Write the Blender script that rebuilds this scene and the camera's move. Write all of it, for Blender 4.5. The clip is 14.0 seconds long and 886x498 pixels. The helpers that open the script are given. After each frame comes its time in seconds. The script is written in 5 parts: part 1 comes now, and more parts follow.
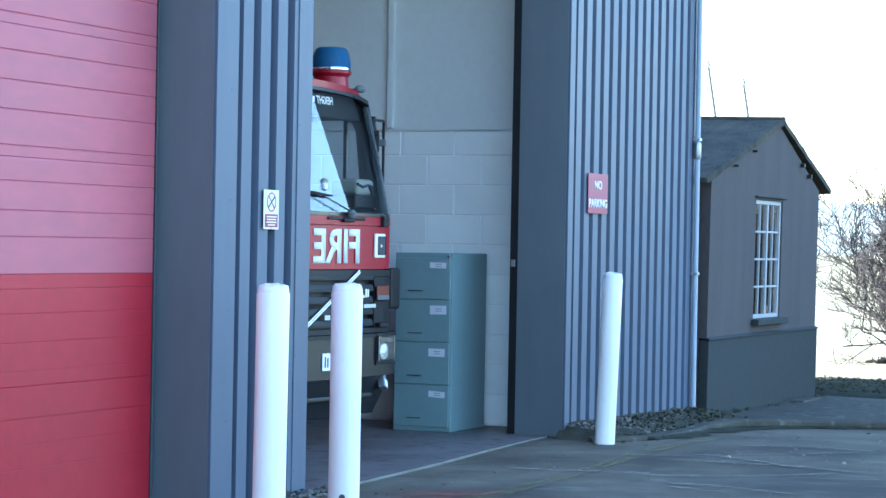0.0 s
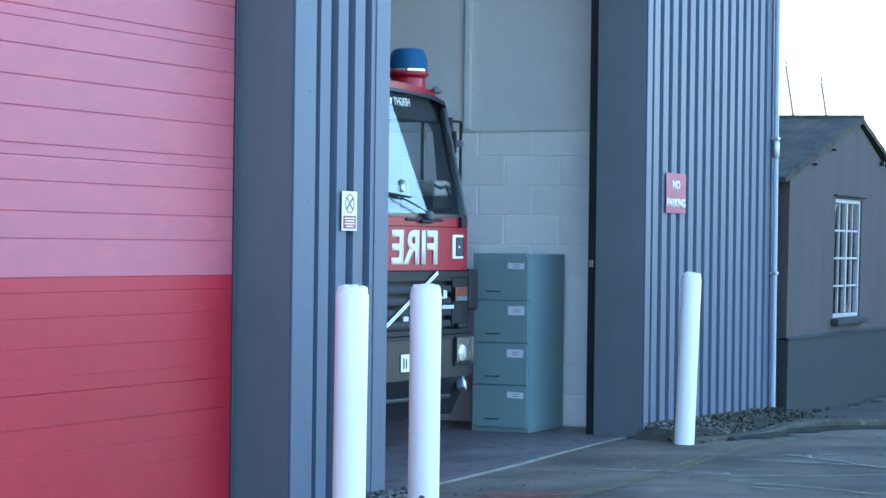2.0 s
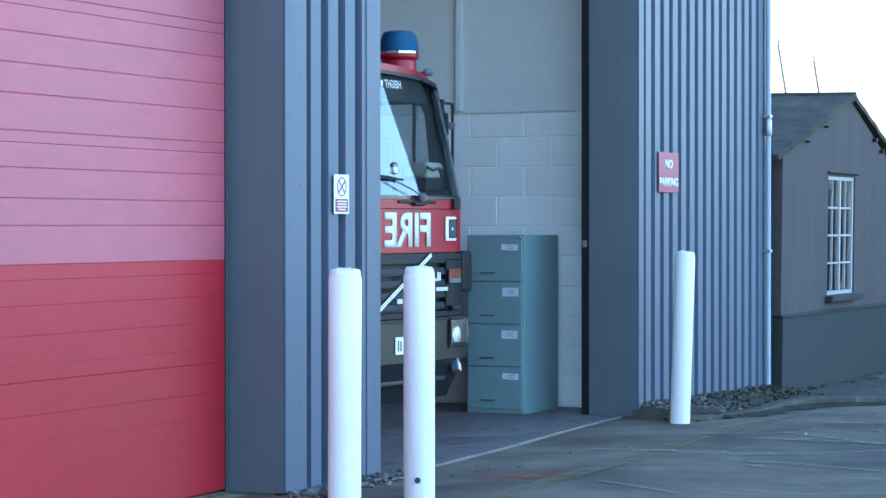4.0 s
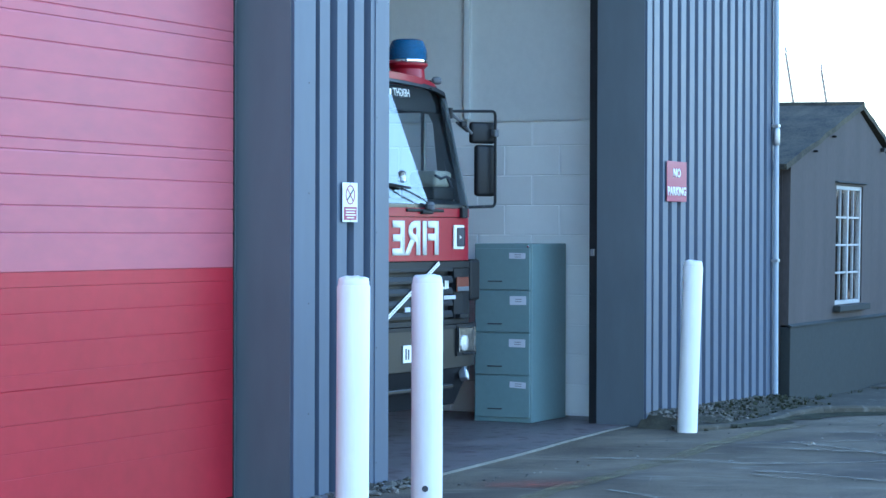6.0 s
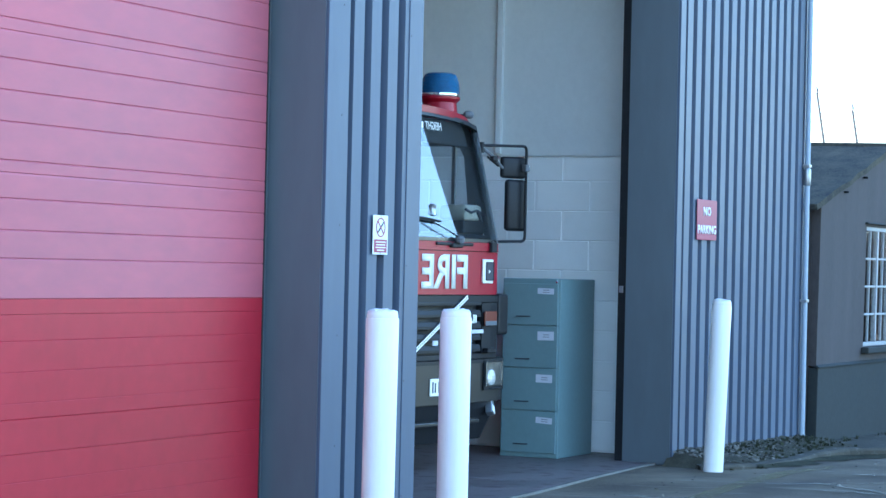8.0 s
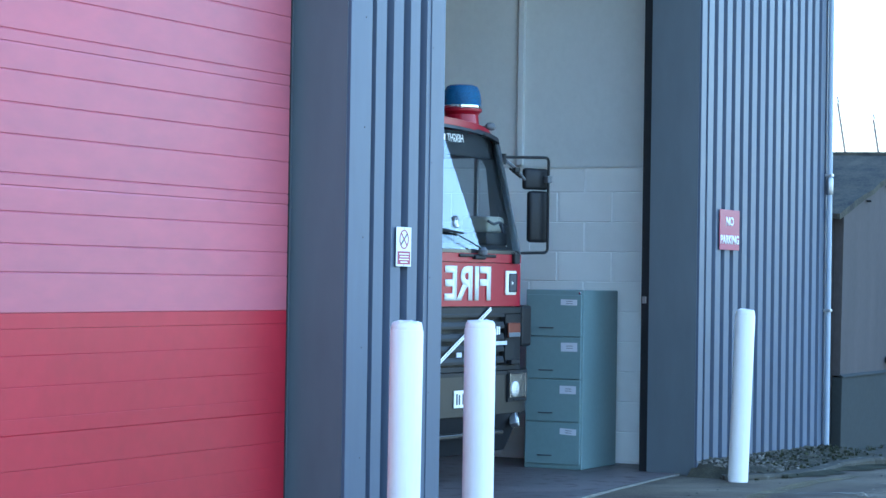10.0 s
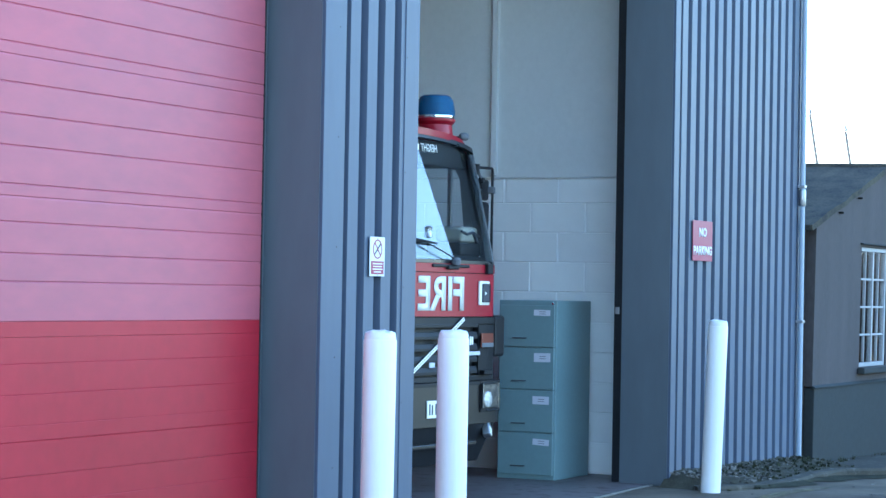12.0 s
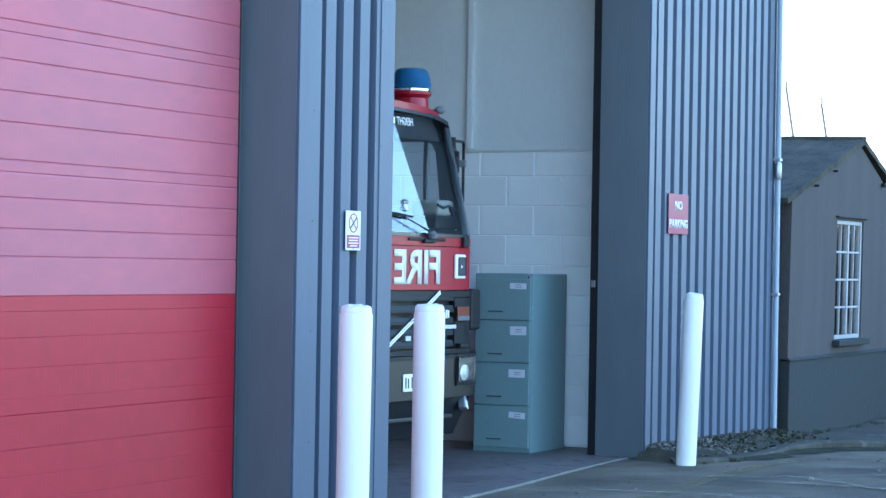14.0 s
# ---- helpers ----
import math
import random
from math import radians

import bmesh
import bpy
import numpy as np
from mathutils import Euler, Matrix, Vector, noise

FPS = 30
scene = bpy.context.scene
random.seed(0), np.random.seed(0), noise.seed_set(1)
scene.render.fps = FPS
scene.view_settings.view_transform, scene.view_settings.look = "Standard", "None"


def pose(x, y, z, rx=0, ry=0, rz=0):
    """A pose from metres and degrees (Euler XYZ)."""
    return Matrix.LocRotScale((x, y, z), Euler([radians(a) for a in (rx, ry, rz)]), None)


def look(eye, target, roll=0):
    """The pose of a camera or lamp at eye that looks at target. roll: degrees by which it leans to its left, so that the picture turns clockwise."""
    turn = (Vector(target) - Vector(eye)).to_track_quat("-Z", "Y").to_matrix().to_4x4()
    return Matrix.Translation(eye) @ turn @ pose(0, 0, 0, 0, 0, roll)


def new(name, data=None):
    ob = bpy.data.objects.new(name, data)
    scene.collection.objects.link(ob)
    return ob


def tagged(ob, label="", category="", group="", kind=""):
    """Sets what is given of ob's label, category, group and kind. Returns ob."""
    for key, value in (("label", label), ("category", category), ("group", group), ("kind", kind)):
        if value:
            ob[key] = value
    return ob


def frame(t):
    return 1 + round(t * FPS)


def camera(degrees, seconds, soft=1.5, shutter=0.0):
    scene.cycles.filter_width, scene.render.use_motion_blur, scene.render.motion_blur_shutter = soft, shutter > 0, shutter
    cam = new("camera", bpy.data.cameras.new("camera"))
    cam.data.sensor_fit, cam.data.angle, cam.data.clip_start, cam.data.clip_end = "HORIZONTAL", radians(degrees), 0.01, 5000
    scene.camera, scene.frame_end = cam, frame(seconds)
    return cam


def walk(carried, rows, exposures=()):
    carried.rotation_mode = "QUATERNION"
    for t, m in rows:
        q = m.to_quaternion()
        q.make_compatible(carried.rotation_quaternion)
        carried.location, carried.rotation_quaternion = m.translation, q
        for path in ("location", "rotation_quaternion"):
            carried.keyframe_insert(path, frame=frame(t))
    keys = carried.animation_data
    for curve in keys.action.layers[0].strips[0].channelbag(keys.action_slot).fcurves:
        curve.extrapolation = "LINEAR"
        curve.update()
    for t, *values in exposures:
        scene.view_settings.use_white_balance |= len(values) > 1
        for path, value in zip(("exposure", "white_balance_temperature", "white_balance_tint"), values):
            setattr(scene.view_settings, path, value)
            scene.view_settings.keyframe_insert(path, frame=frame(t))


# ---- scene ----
# A fire station yard: x runs along the front of the building, y into it, z up.
cam = camera(22.0, 14.0, soft=1.5)

# seconds, eye x y z, heading (degrees left of +x), pitch, roll
PATH = [
    (0, -0.000, -0.011, 1.370, 23.447, -0.146, 1.040),
    (0.5, 0.007, -0.004, 1.375, 23.840, -0.066, 0.971),
    (1, -0.008, -0.015, 1.364, 24.757, 0.344, 0.663),
    (1.5, -0.005, -0.008, 1.367, 25.204, -0.071, 0.580),
    (2, -0.001, -0.001, 1.366, 25.369, -0.140, 0.718),
    (2.5, -0.001, -0.003, 1.369, 25.529, 0.068, 0.699),
    (3, -0.012, -0.017, 1.367, 25.232, -0.500, 0.159),
    (3.5, 0.009, -0.005, 1.362, 24.837, -0.512, -0.123),
    (4, 0.013, -0.007, 1.362, 25.239, -0.575, -0.028),
    (6.5, 0.004, -0.000, 1.364, 25.430, -0.282, 0.255),
    (7, 0.003, -0.001, 1.361, 25.554, -0.114, 0.500),
    (7.5, 0.001, 0.003, 1.362, 25.909, 0.077, 1.057),
    (8, -0.000, 0.011, 1.373, 26.100, 0.432, 1.289),
    (8.5, 0.002, 0.006, 1.367, 25.926, 0.490, 1.662),
    (9, -0.004, -0.001, 1.356, 26.381, 0.870, 0.754),
    (9.2, -0.008, 0.005, 1.362, 26.644, 0.754, 0.876),
    (11.3, -0.016, 0.023, 1.361, 26.391, 0.860, 0.740),
    (11.5, -0.011, 0.022, 1.363, 26.132, 0.979, 0.794),
    (12, -0.011, 0.026, 1.358, 25.947, 1.042, 1.016),
    (12.5, -0.018, 0.024, 1.368, 26.166, 1.055, 1.263),
    (13, -0.015, 0.028, 1.367, 26.089, 1.175, 1.479),
    (13.5, -0.020, 0.023, 1.363, 25.762, 0.517, 1.287),
    (14, -0.011, 0.023, 1.370, 25.343, 0.340, 0.979),
]


def view(x, y, z, heading, pitch, roll):
    a, p = radians(heading), radians(pitch)
    ahead = Vector((math.cos(a) * math.cos(p), math.sin(a) * math.cos(p), math.sin(p)))
    return look((x, y, z), Vector((x, y, z)) + ahead * 10, roll)


walk(cam, [(row[0], view(*row[1:])) for row in PATH], [(0.0, 3.61, 5080, 12), (14.0, 3.61, 5080, 12)])

# ---- light: low sun behind the building, clear bright sky ----
SUN_AZ, SUN_EL = radians(124), radians(10.5)       # azimuth from +x towards +y
world = bpy.data.worlds.new("sky")
scene.world = world
world.use_nodes = True
wn = world.node_tree
sky = wn.nodes.new("ShaderNodeTexSky")
sky.sky_type = "NISHITA"
sky.sun_disc = False
sky.sun_elevation = SUN_EL
sky.sun_rotation = radians(90) - SUN_AZ
sky.air_density, sky.dust_density, sky.ozone_density = 1.0, 1.0, 1.5
wn.links.new(sky.outputs[0], wn.nodes["Background"].inputs[0])
wn.nodes["Background"].inputs[1].default_value = 0.11
sun_data = bpy.data.lights.new("sun", "SUN")
sun_data.energy, sun_data.angle, sun_data.color = 5.0, radians(0.5), (1.0, 0.94, 0.85)
sun = new("sun", sun_data)
sun_way = Vector((math.cos(SUN_AZ) * math.cos(SUN_EL), math.sin(SUN_AZ) * math.cos(SUN_EL), math.sin(SUN_EL)))
sun.matrix_world = look(sun_way * 60, (0, 0, 0))


# ---- materials ----
def material(name, base, rough=0.6, metal=0.0, tint=None, coarse=1.5, fine=40.0, vary=0.25, bump=0.1, depth=0.004,
             stretch=(1, 1, 1), spec=0.5, coat=0.0, per_object=0.0, wear=None, wear_at=0.62, rough_vary=0.12, per_island=0.0):
    """A painted, stony or metal surface: a coarse and a fine noise vary the colour, a fine one gives relief."""
    m = bpy.data.materials.new(name)
    m.use_nodes = True
    nt, bsdf = m.node_tree, m.node_tree.nodes["Principled BSDF"]
    add, link = nt.nodes.new, nt.links.new
    co = add("ShaderNodeTexCoord")
    mp = add("ShaderNodeMapping")
    mp.inputs["Scale"].default_value = stretch
    link(co.outputs["Object"], mp.inputs["Vector"])
    n1, n2 = add("ShaderNodeTexNoise"), add("ShaderNodeTexNoise")
    for n, s in ((n1, coarse), (n2, fine)):
        n.inputs["Scale"].default_value = s
        n.inputs["Detail"].default_value = 5
        n.inputs["Roughness"].default_value = 0.6
        link(mp.outputs[0], n.inputs["Vector"])
    blend = add("ShaderNodeMath")
    blend.operation = "MULTIPLY_ADD"
    link(n2.outputs["Fac"], blend.inputs[0])
    blend.inputs[1].default_value = 0.45
    half = add("ShaderNodeMath")
    half.operation = "MULTIPLY"
    half.inputs[1].default_value = 0.55
    link(n1.outputs["Fac"], half.inputs[0])
    link(half.outputs[0], blend.inputs[2])
    ramp = add("ShaderNodeValToRGB")
    tint = tint or base
    lo = [c * (1 - vary) for c in base]
    hi = [min(1.0, c * (1 + vary)) for c in tint]
    ramp.color_ramp.elements[0].position, ramp.color_ramp.elements[1].position = 0.32, 0.68
    ramp.color_ramp.elements[0].color, ramp.color_ramp.elements[1].color = (*lo, 1), (*hi, 1)
    link(blend.outputs[0], ramp.inputs[0])
    colour = ramp.outputs[0]
    if wear:
        n3 = add("ShaderNodeTexNoise")
        n3.inputs["Scale"].default_value, n3.inputs["Detail"].default_value = coarse * 4, 8
        link(mp.outputs[0], n3.inputs["Vector"])
        mask = add("ShaderNodeMapRange")
        mask.inputs["From Min"].default_value, mask.inputs["From Max"].default_value = wear_at, wear_at + 0.08
        link(n3.outputs["Fac"], mask.inputs["Value"])
        mix = add("ShaderNodeMix")
        mix.data_type = "RGBA"
        link(mask.outputs[0], mix.inputs["Factor"])
        link(colour, mix.inputs["A"])
        mix.inputs["B"].default_value = (*wear, 1)
        colour = mix.outputs["Result"]
    if per_object or per_island:
        info = add("ShaderNodeObjectInfo" if per_object else "ShaderNodeNewGeometry")
        per_object = per_object or per_island
        mr = add("ShaderNodeMapRange")
        mr.inputs["To Min"].default_value, mr.inputs["To Max"].default_value = 1 - per_object, 1 + per_object
        link(info.outputs["Random" if "Random" in info.outputs else "Random Per Island"], mr.inputs["Value"])
        hsv = add("ShaderNodeHueSaturation")
        link(mr.outputs[0], hsv.inputs["Value"])
        link(colour, hsv.inputs["Color"])
        colour = hsv.outputs[0]
    link(colour, bsdf.inputs["Base Color"])
    rr = add("ShaderNodeMapRange")
    rr.inputs["To Min"].default_value, rr.inputs["To Max"].default_value = max(0.02, rough - rough_vary), min(1, rough + rough_vary)
    link(n1.outputs["Fac"], rr.inputs["Value"])
    link(rr.outputs[0], bsdf.inputs["Roughness"])
    bsdf.inputs["Metallic"].default_value = metal
    bsdf.inputs["Specular IOR Level"].default_value = spec
    bsdf.inputs["Coat Weight"].default_value = coat
    bsdf.inputs["Coat Roughness"].default_value = 0.08
    if bump:
        b = add("ShaderNodeBump")
        b.inputs["Strength"].default_value, b.inputs["Distance"].default_value = bump, depth
        link(blend.outputs[0], b.inputs["Height"])
        link(b.outputs[0], bsdf.inputs["Normal"])
    return m


def glass(name, tint=(1, 1, 1), rough=0.0, ior=1.5):
    m = bpy.data.materials.new(name)
    m.use_nodes = True
    b = m.node_tree.nodes["Principled BSDF"]
    b.inputs["Base Color"].default_value = (*tint, 1)
    b.inputs["Roughness"].default_value = rough
    b.inputs["Transmission Weight"].default_value = 1.0
    b.inputs["IOR"].default_value = ior
    return m


M_CLAD = material("blue_grey_coated_steel", (0.071, 0.089, 0.127), 0.50, spec=0.38, vary=0.10, coarse=0.8, fine=14, bump=0.03, stretch=(1, 1, 0.25))
M_FLASH = material("slate_blue_flashing", (0.096, 0.112, 0.124), 0.5, vary=0.12, coarse=0.9, fine=9, bump=0.03, stretch=(1, 1, 0.3))
M_PINK = material("faded_pink_door_paint", (0.385, 0.108, 0.138), 0.47, spec=0.28, tint=(0.415, 0.100, 0.122), vary=0.12, coarse=0.9, fine=9, bump=0.04, stretch=(0.5, 1, 1.3))
M_RED = material("red_door_paint", (0.345, 0.014, 0.027), 0.46, spec=0.28, vary=0.15, coarse=0.8, fine=10, bump=0.04)
M_BLOCK = material("painted_block", (0.80, 0.81, 0.78), 0.75, vary=0.08, coarse=2.0, fine=160, bump=0.35, depth=0.003, per_object=0.035)
M_MORTAR = material("painted_mortar", (0.82, 0.83, 0.81), 0.8, vary=0.08, fine=120, bump=0.3)
M_BOARD = material("painted_lining_board", (0.66, 0.68, 0.66), 0.6, vary=0.06, coarse=0.8, fine=20, bump=0.05)
M_WHITE = material("white_bollard_paint", (0.76, 0.74, 0.71), 0.5, vary=0.05, coarse=5, fine=45, bump=0.3, stretch=(2.2, 2.2, 0.3), wear=(0.55, 0.53, 0.5), wear_at=0.70)
M_CONC = material("worn_concrete", (0.074, 0.067, 0.052), 0.95, spec=0.1, vary=0.35, coarse=2.5, fine=90, bump=0.4, wear=(0.15, 0.142, 0.12), wear_at=0.6)
M_EDGE = material("pale_worn_concrete_edge", (0.165, 0.155, 0.135), 0.9, spec=0.15, vary=0.35, coarse=3, fine=60, bump=0.4)
M_FLOOR = material("garage_floor", (0.128, 0.104, 0.098), 0.45, spec=0.4, vary=0.5, coarse=1.9, fine=60, bump=0.15, wear=(0.075, 0.045, 0.048), wear_at=0.55, rough_vary=0.2)
M_ASPHALT = material("asphalt", (0.104, 0.084, 0.058), 0.92, spec=0.1, tint=(0.140, 0.115, 0.081), vary=0.6, coarse=0.9, fine=110, bump=0.6, depth=0.006)


def scuffs(m, pale):
    """Pale worn patches and thin crossing scuff lines on the asphalt."""
    nt = m.node_tree
    add, link = nt.nodes.new, nt.links.new
    bsdf = nt.nodes["Principled BSDF"]
    co = add("ShaderNodeTexCoord")
    # turn, stretch, detail, low, high, strength, line: a line keeps the band round the noise's middle
    for turn_by, stretch, detail, low, high, most, line, tone in (
            (70, (0.4, 1.6, 1), 8, 0.54, 0.74, 0.22, False, pale), (20, (0.5, 0.9, 1), 6, 0.49, 0.62, 0.65, False, (0.060, 0.050, 0.044)),
            (76, (0.10, 1.0, 1), 4, 0.006, 0.002, 0.4, True, pale), (92, (0.11, 1.0, 1), 4, 0.007, 0.002, 0.4, True, pale),
            (62, (0.10, 0.9, 1), 3, 0.006, 0.002, 0.35, True, pale)):
        base = bsdf.inputs["Base Color"].links[0].from_socket
        turn, mp = add("ShaderNodeMapping"), add("ShaderNodeMapping")
        turn.inputs["Rotation"].default_value = (0, 0, radians(turn_by))
        link(co.outputs["Object"], turn.inputs["Vector"])
        mp.inputs["Scale"].default_value = stretch
        link(turn.outputs[0], mp.inputs["Vector"])
        n = add("ShaderNodeTexNoise")
        n.inputs["Scale"].default_value, n.inputs["Detail"].default_value, n.inputs["Roughness"].default_value = 1.0, detail, 0.6
        link(mp.outputs[0], n.inputs["Vector"])
        value = n.outputs["Fac"]
        if line:
            off, size = add("ShaderNodeMath"), add("ShaderNodeMath")
            off.operation, size.operation = "SUBTRACT", "ABSOLUTE"
            off.inputs[1].default_value = 0.5
            link(value, off.inputs[0])
            link(off.outputs[0], size.inputs[0])
            value = size.outputs[0]
        mask = add("ShaderNodeMapRange")
        mask.inputs["From Min"].default_value, mask.inputs["From Max"].default_value = low, high
        mask.inputs["To Max"].default_value = most
        link(value, mask.inputs["Value"])
        gain = mask.outputs[0]
        if line:
            gap, gate, both = add("ShaderNodeTexNoise"), add("ShaderNodeMapRange"), add("ShaderNodeMath")
            gap.inputs["Scale"].default_value = 1.1
            link(turn.outputs[0], gap.inputs["Vector"])
            gate.inputs["From Min"].default_value, gate.inputs["From Max"].default_value = 0.42, 0.6
            link(gap.outputs["Fac"], gate.inputs["Value"])
            both.operation = "MULTIPLY"
            link(gain, both.inputs[0])
            link(gate.outputs[0], both.inputs[1])
            gain = both.outputs[0]
        mix = add("ShaderNodeMix")
        mix.data_type = "RGBA"
        link(gain, mix.inputs["Factor"])
        link(base, mix.inputs["A"])
        mix.inputs["B"].default_value = (*tone, 1)
        link(mix.outputs["Result"], bsdf.inputs["Base Color"])


def patchy_film(name, colour, low, high, most, round_off=False):
    """A thin layer on the asphalt, worn paint, scuff or tint: patchy cover, fading to the rim of a round patch where
    asked.
    """
    m = material(name, colour, 0.9, spec=0.1, vary=0.3, coarse=6, fine=70, bump=0.3)
    nt = m.node_tree
    add, link = nt.nodes.new, nt.links.new
    co, n, mask = add("ShaderNodeTexCoord"), add("ShaderNodeTexNoise"), add("ShaderNodeMapRange")
    n.inputs["Scale"].default_value, n.inputs["Detail"].default_value, n.inputs["Roughness"].default_value = 5.0, 9, 0.7
    link(co.outputs["Object"], n.inputs["Vector"])
    mask.inputs["From Min"].default_value, mask.inputs["From Max"].default_value, mask.inputs["To Max"].default_value = low, high, most
    link(n.outputs["Fac"], mask.inputs["Value"])
    cover = mask.outputs[0]
    if round_off:
        ball, both = add("ShaderNodeTexGradient"), add("ShaderNodeMath")
        ball.gradient_type = "SPHERICAL"
        mp = add("ShaderNodeMapping")
        mp.inputs["Scale"].default_value = (1 / 0.40, 1 / 0.24, 1)
        link(co.outputs["Object"], mp.inputs["Vector"])
        link(mp.outputs[0], ball.inputs["Vector"])
        both.operation = "MULTIPLY"
        link(cover, both.inputs[0])
        link(ball.outputs["Fac"], both.inputs[1])
        cover = both.outputs[0]
    link(cover, nt.nodes["Principled BSDF"].inputs["Alpha"])
    return m


scuffs(M_ASPHALT, (0.27, 0.245, 0.195))
M_ORANGE = patchy_film("orange_patch", (0.36, 0.125, 0.085), 0.30, 0.62, 0.8, True)
M_YELLOW = patchy_film("worn_yellow_line_paint", (0.24, 0.205, 0.105), 0.38, 0.66, 0.75)
M_SCUFF = patchy_film("pale_scuff", (0.27, 0.245, 0.195), 0.38, 0.62, 0.7)
M_SOIL = material("leaf_litter", (0.062, 0.056, 0.038), 1.0, spec=0.1, vary=0.5, coarse=6, fine=80, bump=0.9, depth=0.02)
M_GRASS = material("dry_grass", (0.36, 0.30, 0.20), 1.0, spec=0.0, tint=(0.27, 0.25, 0.15), vary=0.5, coarse=0.5, fine=9, bump=0.6, depth=0.03)
M_TURF = material("rough_dark_turf", (0.050, 0.050, 0.036), 1.0, spec=0.0, vary=0.5, coarse=4, fine=50, bump=0.8, depth=0.02)
M_MOSS = material("dark_moss_and_dirt", (0.030, 0.031, 0.020), 1.0, spec=0.05, tint=(0.050, 0.048, 0.032), vary=0.5, coarse=5, fine=60, bump=0.8, depth=0.012)
M_WEED = material("winter_weed", (0.050, 0.052, 0.030), 0.9, spec=0.1, vary=0.4, per_island=0.4)
M_FLAKE = material("pale_flake", (0.22, 0.20, 0.16), 0.9, spec=0.1, vary=0.3, per_island=0.5)
M_STONE = material("pebble", (0.13, 0.118, 0.098), 0.9, spec=0.1, vary=0.4, coarse=9, fine=90, bump=0.3, per_island=0.75)
M_CABINET = material("teal_cabinet_enamel", (0.178, 0.256, 0.258), 0.42, vary=0.08, coarse=2, fine=30, bump=0.03)
M_PAPER = material("paper_card", (0.58, 0.58, 0.62), 0.8, vary=0.06, bump=0.05)
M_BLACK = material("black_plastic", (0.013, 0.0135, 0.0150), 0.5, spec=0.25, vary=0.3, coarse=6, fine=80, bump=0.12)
M_GLOSSBLACK = material("black_cab_surround", (0.020, 0.022, 0.024), 0.3, vary=0.2, coarse=3, fine=30, bump=0.02)
M_PILLAR = material("dark_grey_cab_paint", (0.150, 0.158, 0.160), 0.32, vary=0.15, coarse=3, fine=30, bump=0.02)
M_RUBBER = material("black_rubber", (0.018, 0.018, 0.018), 0.75, vary=0.3, bump=0.2)
M_ENGINE = material("fire_red_enamel", (0.29, 0.006, 0.020), 0.36, spec=0.3, vary=0.08, coarse=2, fine=20, bump=0.01, coat=0.12)
M_BUMPER = material("dusty_grey_bumper", (0.019, 0.018, 0.017), 0.34, spec=0.4, vary=0.2, coarse=4, fine=60, bump=0.1)
M_STRIPE = material("white_reflective_film", (0.82, 0.80, 0.72), 0.35, vary=0.04, bump=0.02)
M_CHROME = material("chrome", (0.72, 0.73, 0.74), 0.12, 1.0, vary=0.05, bump=0.0)
M_STEEL = material("grey_steel", (0.34, 0.35, 0.36), 0.4, 0.9, vary=0.12, bump=0.05)
M_AMBER = material("amber_lens", (0.19, 0.055, 0.032), 0.2, vary=0.1, bump=0.0, coat=0.5)
M_LENS = material("clear_lamp_lens", (0.66, 0.67, 0.68), 0.14, 0.9, vary=0.35, coarse=22, fine=60, bump=0.9, depth=0.02)
M_LAMPGLASS = material("dark_ribbed_lamp_glass", (0.20, 0.21, 0.22), 0.16, 0.85, vary=0.3, coarse=14, fine=50, bump=0.5, depth=0.01)
M_SIGNRED = material("sign_red", (0.27, 0.026, 0.066), 0.5, vary=0.08, bump=0.0)
M_SIGNWHITE = material("sign_white", (0.66, 0.66, 0.66), 0.4, vary=0.04, bump=0.0)
M_SIGNBLACK = material("sign_black", (0.04, 0.04, 0.05), 0.5, vary=0.1, bump=0.0)
M_SHED = material("brown_black_timber", (0.074, 0.063, 0.059), 0.85, spec=0.2, vary=0.26, coarse=1.2, fine=30, bump=0.12, stretch=(3, 1, 0.4))
M_SHEDLOW = material("dark_painted_plinth", (0.033, 0.036, 0.034), 0.8, spec=0.2, vary=0.2, coarse=1.5, fine=25, bump=0.15)
M_ROOF = material("mossy_felt_roof", (0.044, 0.047, 0.053), 1.0, spec=0.08, tint=(0.078, 0.069, 0.048), vary=0.5, coarse=3.6, fine=50, bump=0.6, depth=0.01)
M_WINFRAME = material("white_window_paint", (0.34, 0.34, 0.335), 0.55, vary=0.2, bump=0.05)
M_INSIDE = material("dim_shed_backing", (0.05, 0.045, 0.04), 0.9, vary=0.3, coarse=6, fine=45, bump=0.2)
M_PIPE = material("pale_blue_downpipe", (0.31, 0.355, 0.41), 0.4, vary=0.06, bump=0.02)
M_TRIM = material("cab_trim", (0.13, 0.135, 0.14), 0.8, vary=0.2, coarse=5, fine=60, bump=0.2)
M_CLOTH = material("pale_cloth", (0.50, 0.46, 0.36), 0.9, vary=0.12, coarse=8, fine=60, bump=0.3)
M_BARK = material("grey_brown_bark", (0.032, 0.027, 0.021), 0.9, vary=0.4, coarse=8, fine=60, bump=0.5)
M_HILL = material("far_hill_grass", (0.20, 0.22, 0.17), 1.0, vary=0.2, coarse=0.03, fine=0.4, bump=0.0)
M_DARKROOM = material("bay_back_paint", (0.74, 0.75, 0.74), 0.8, vary=0.1, bump=0.1)
M_WIN = glass("window_glass", (0.95, 0.97, 0.97))
M_SCREEN = glass("windscreen_glass", (0.78, 0.84, 0.87), 0.0, 1.47)
M_BLUE = bpy.data.materials.new("blue_beacon_dome")
M_BLUE.use_nodes = True
_b = M_BLUE.node_tree.nodes["Principled BSDF"]
_b.inputs["Base Color"].default_value = (0.012, 0.085, 0.26, 1)
_b.inputs["Roughness"].default_value = 0.18
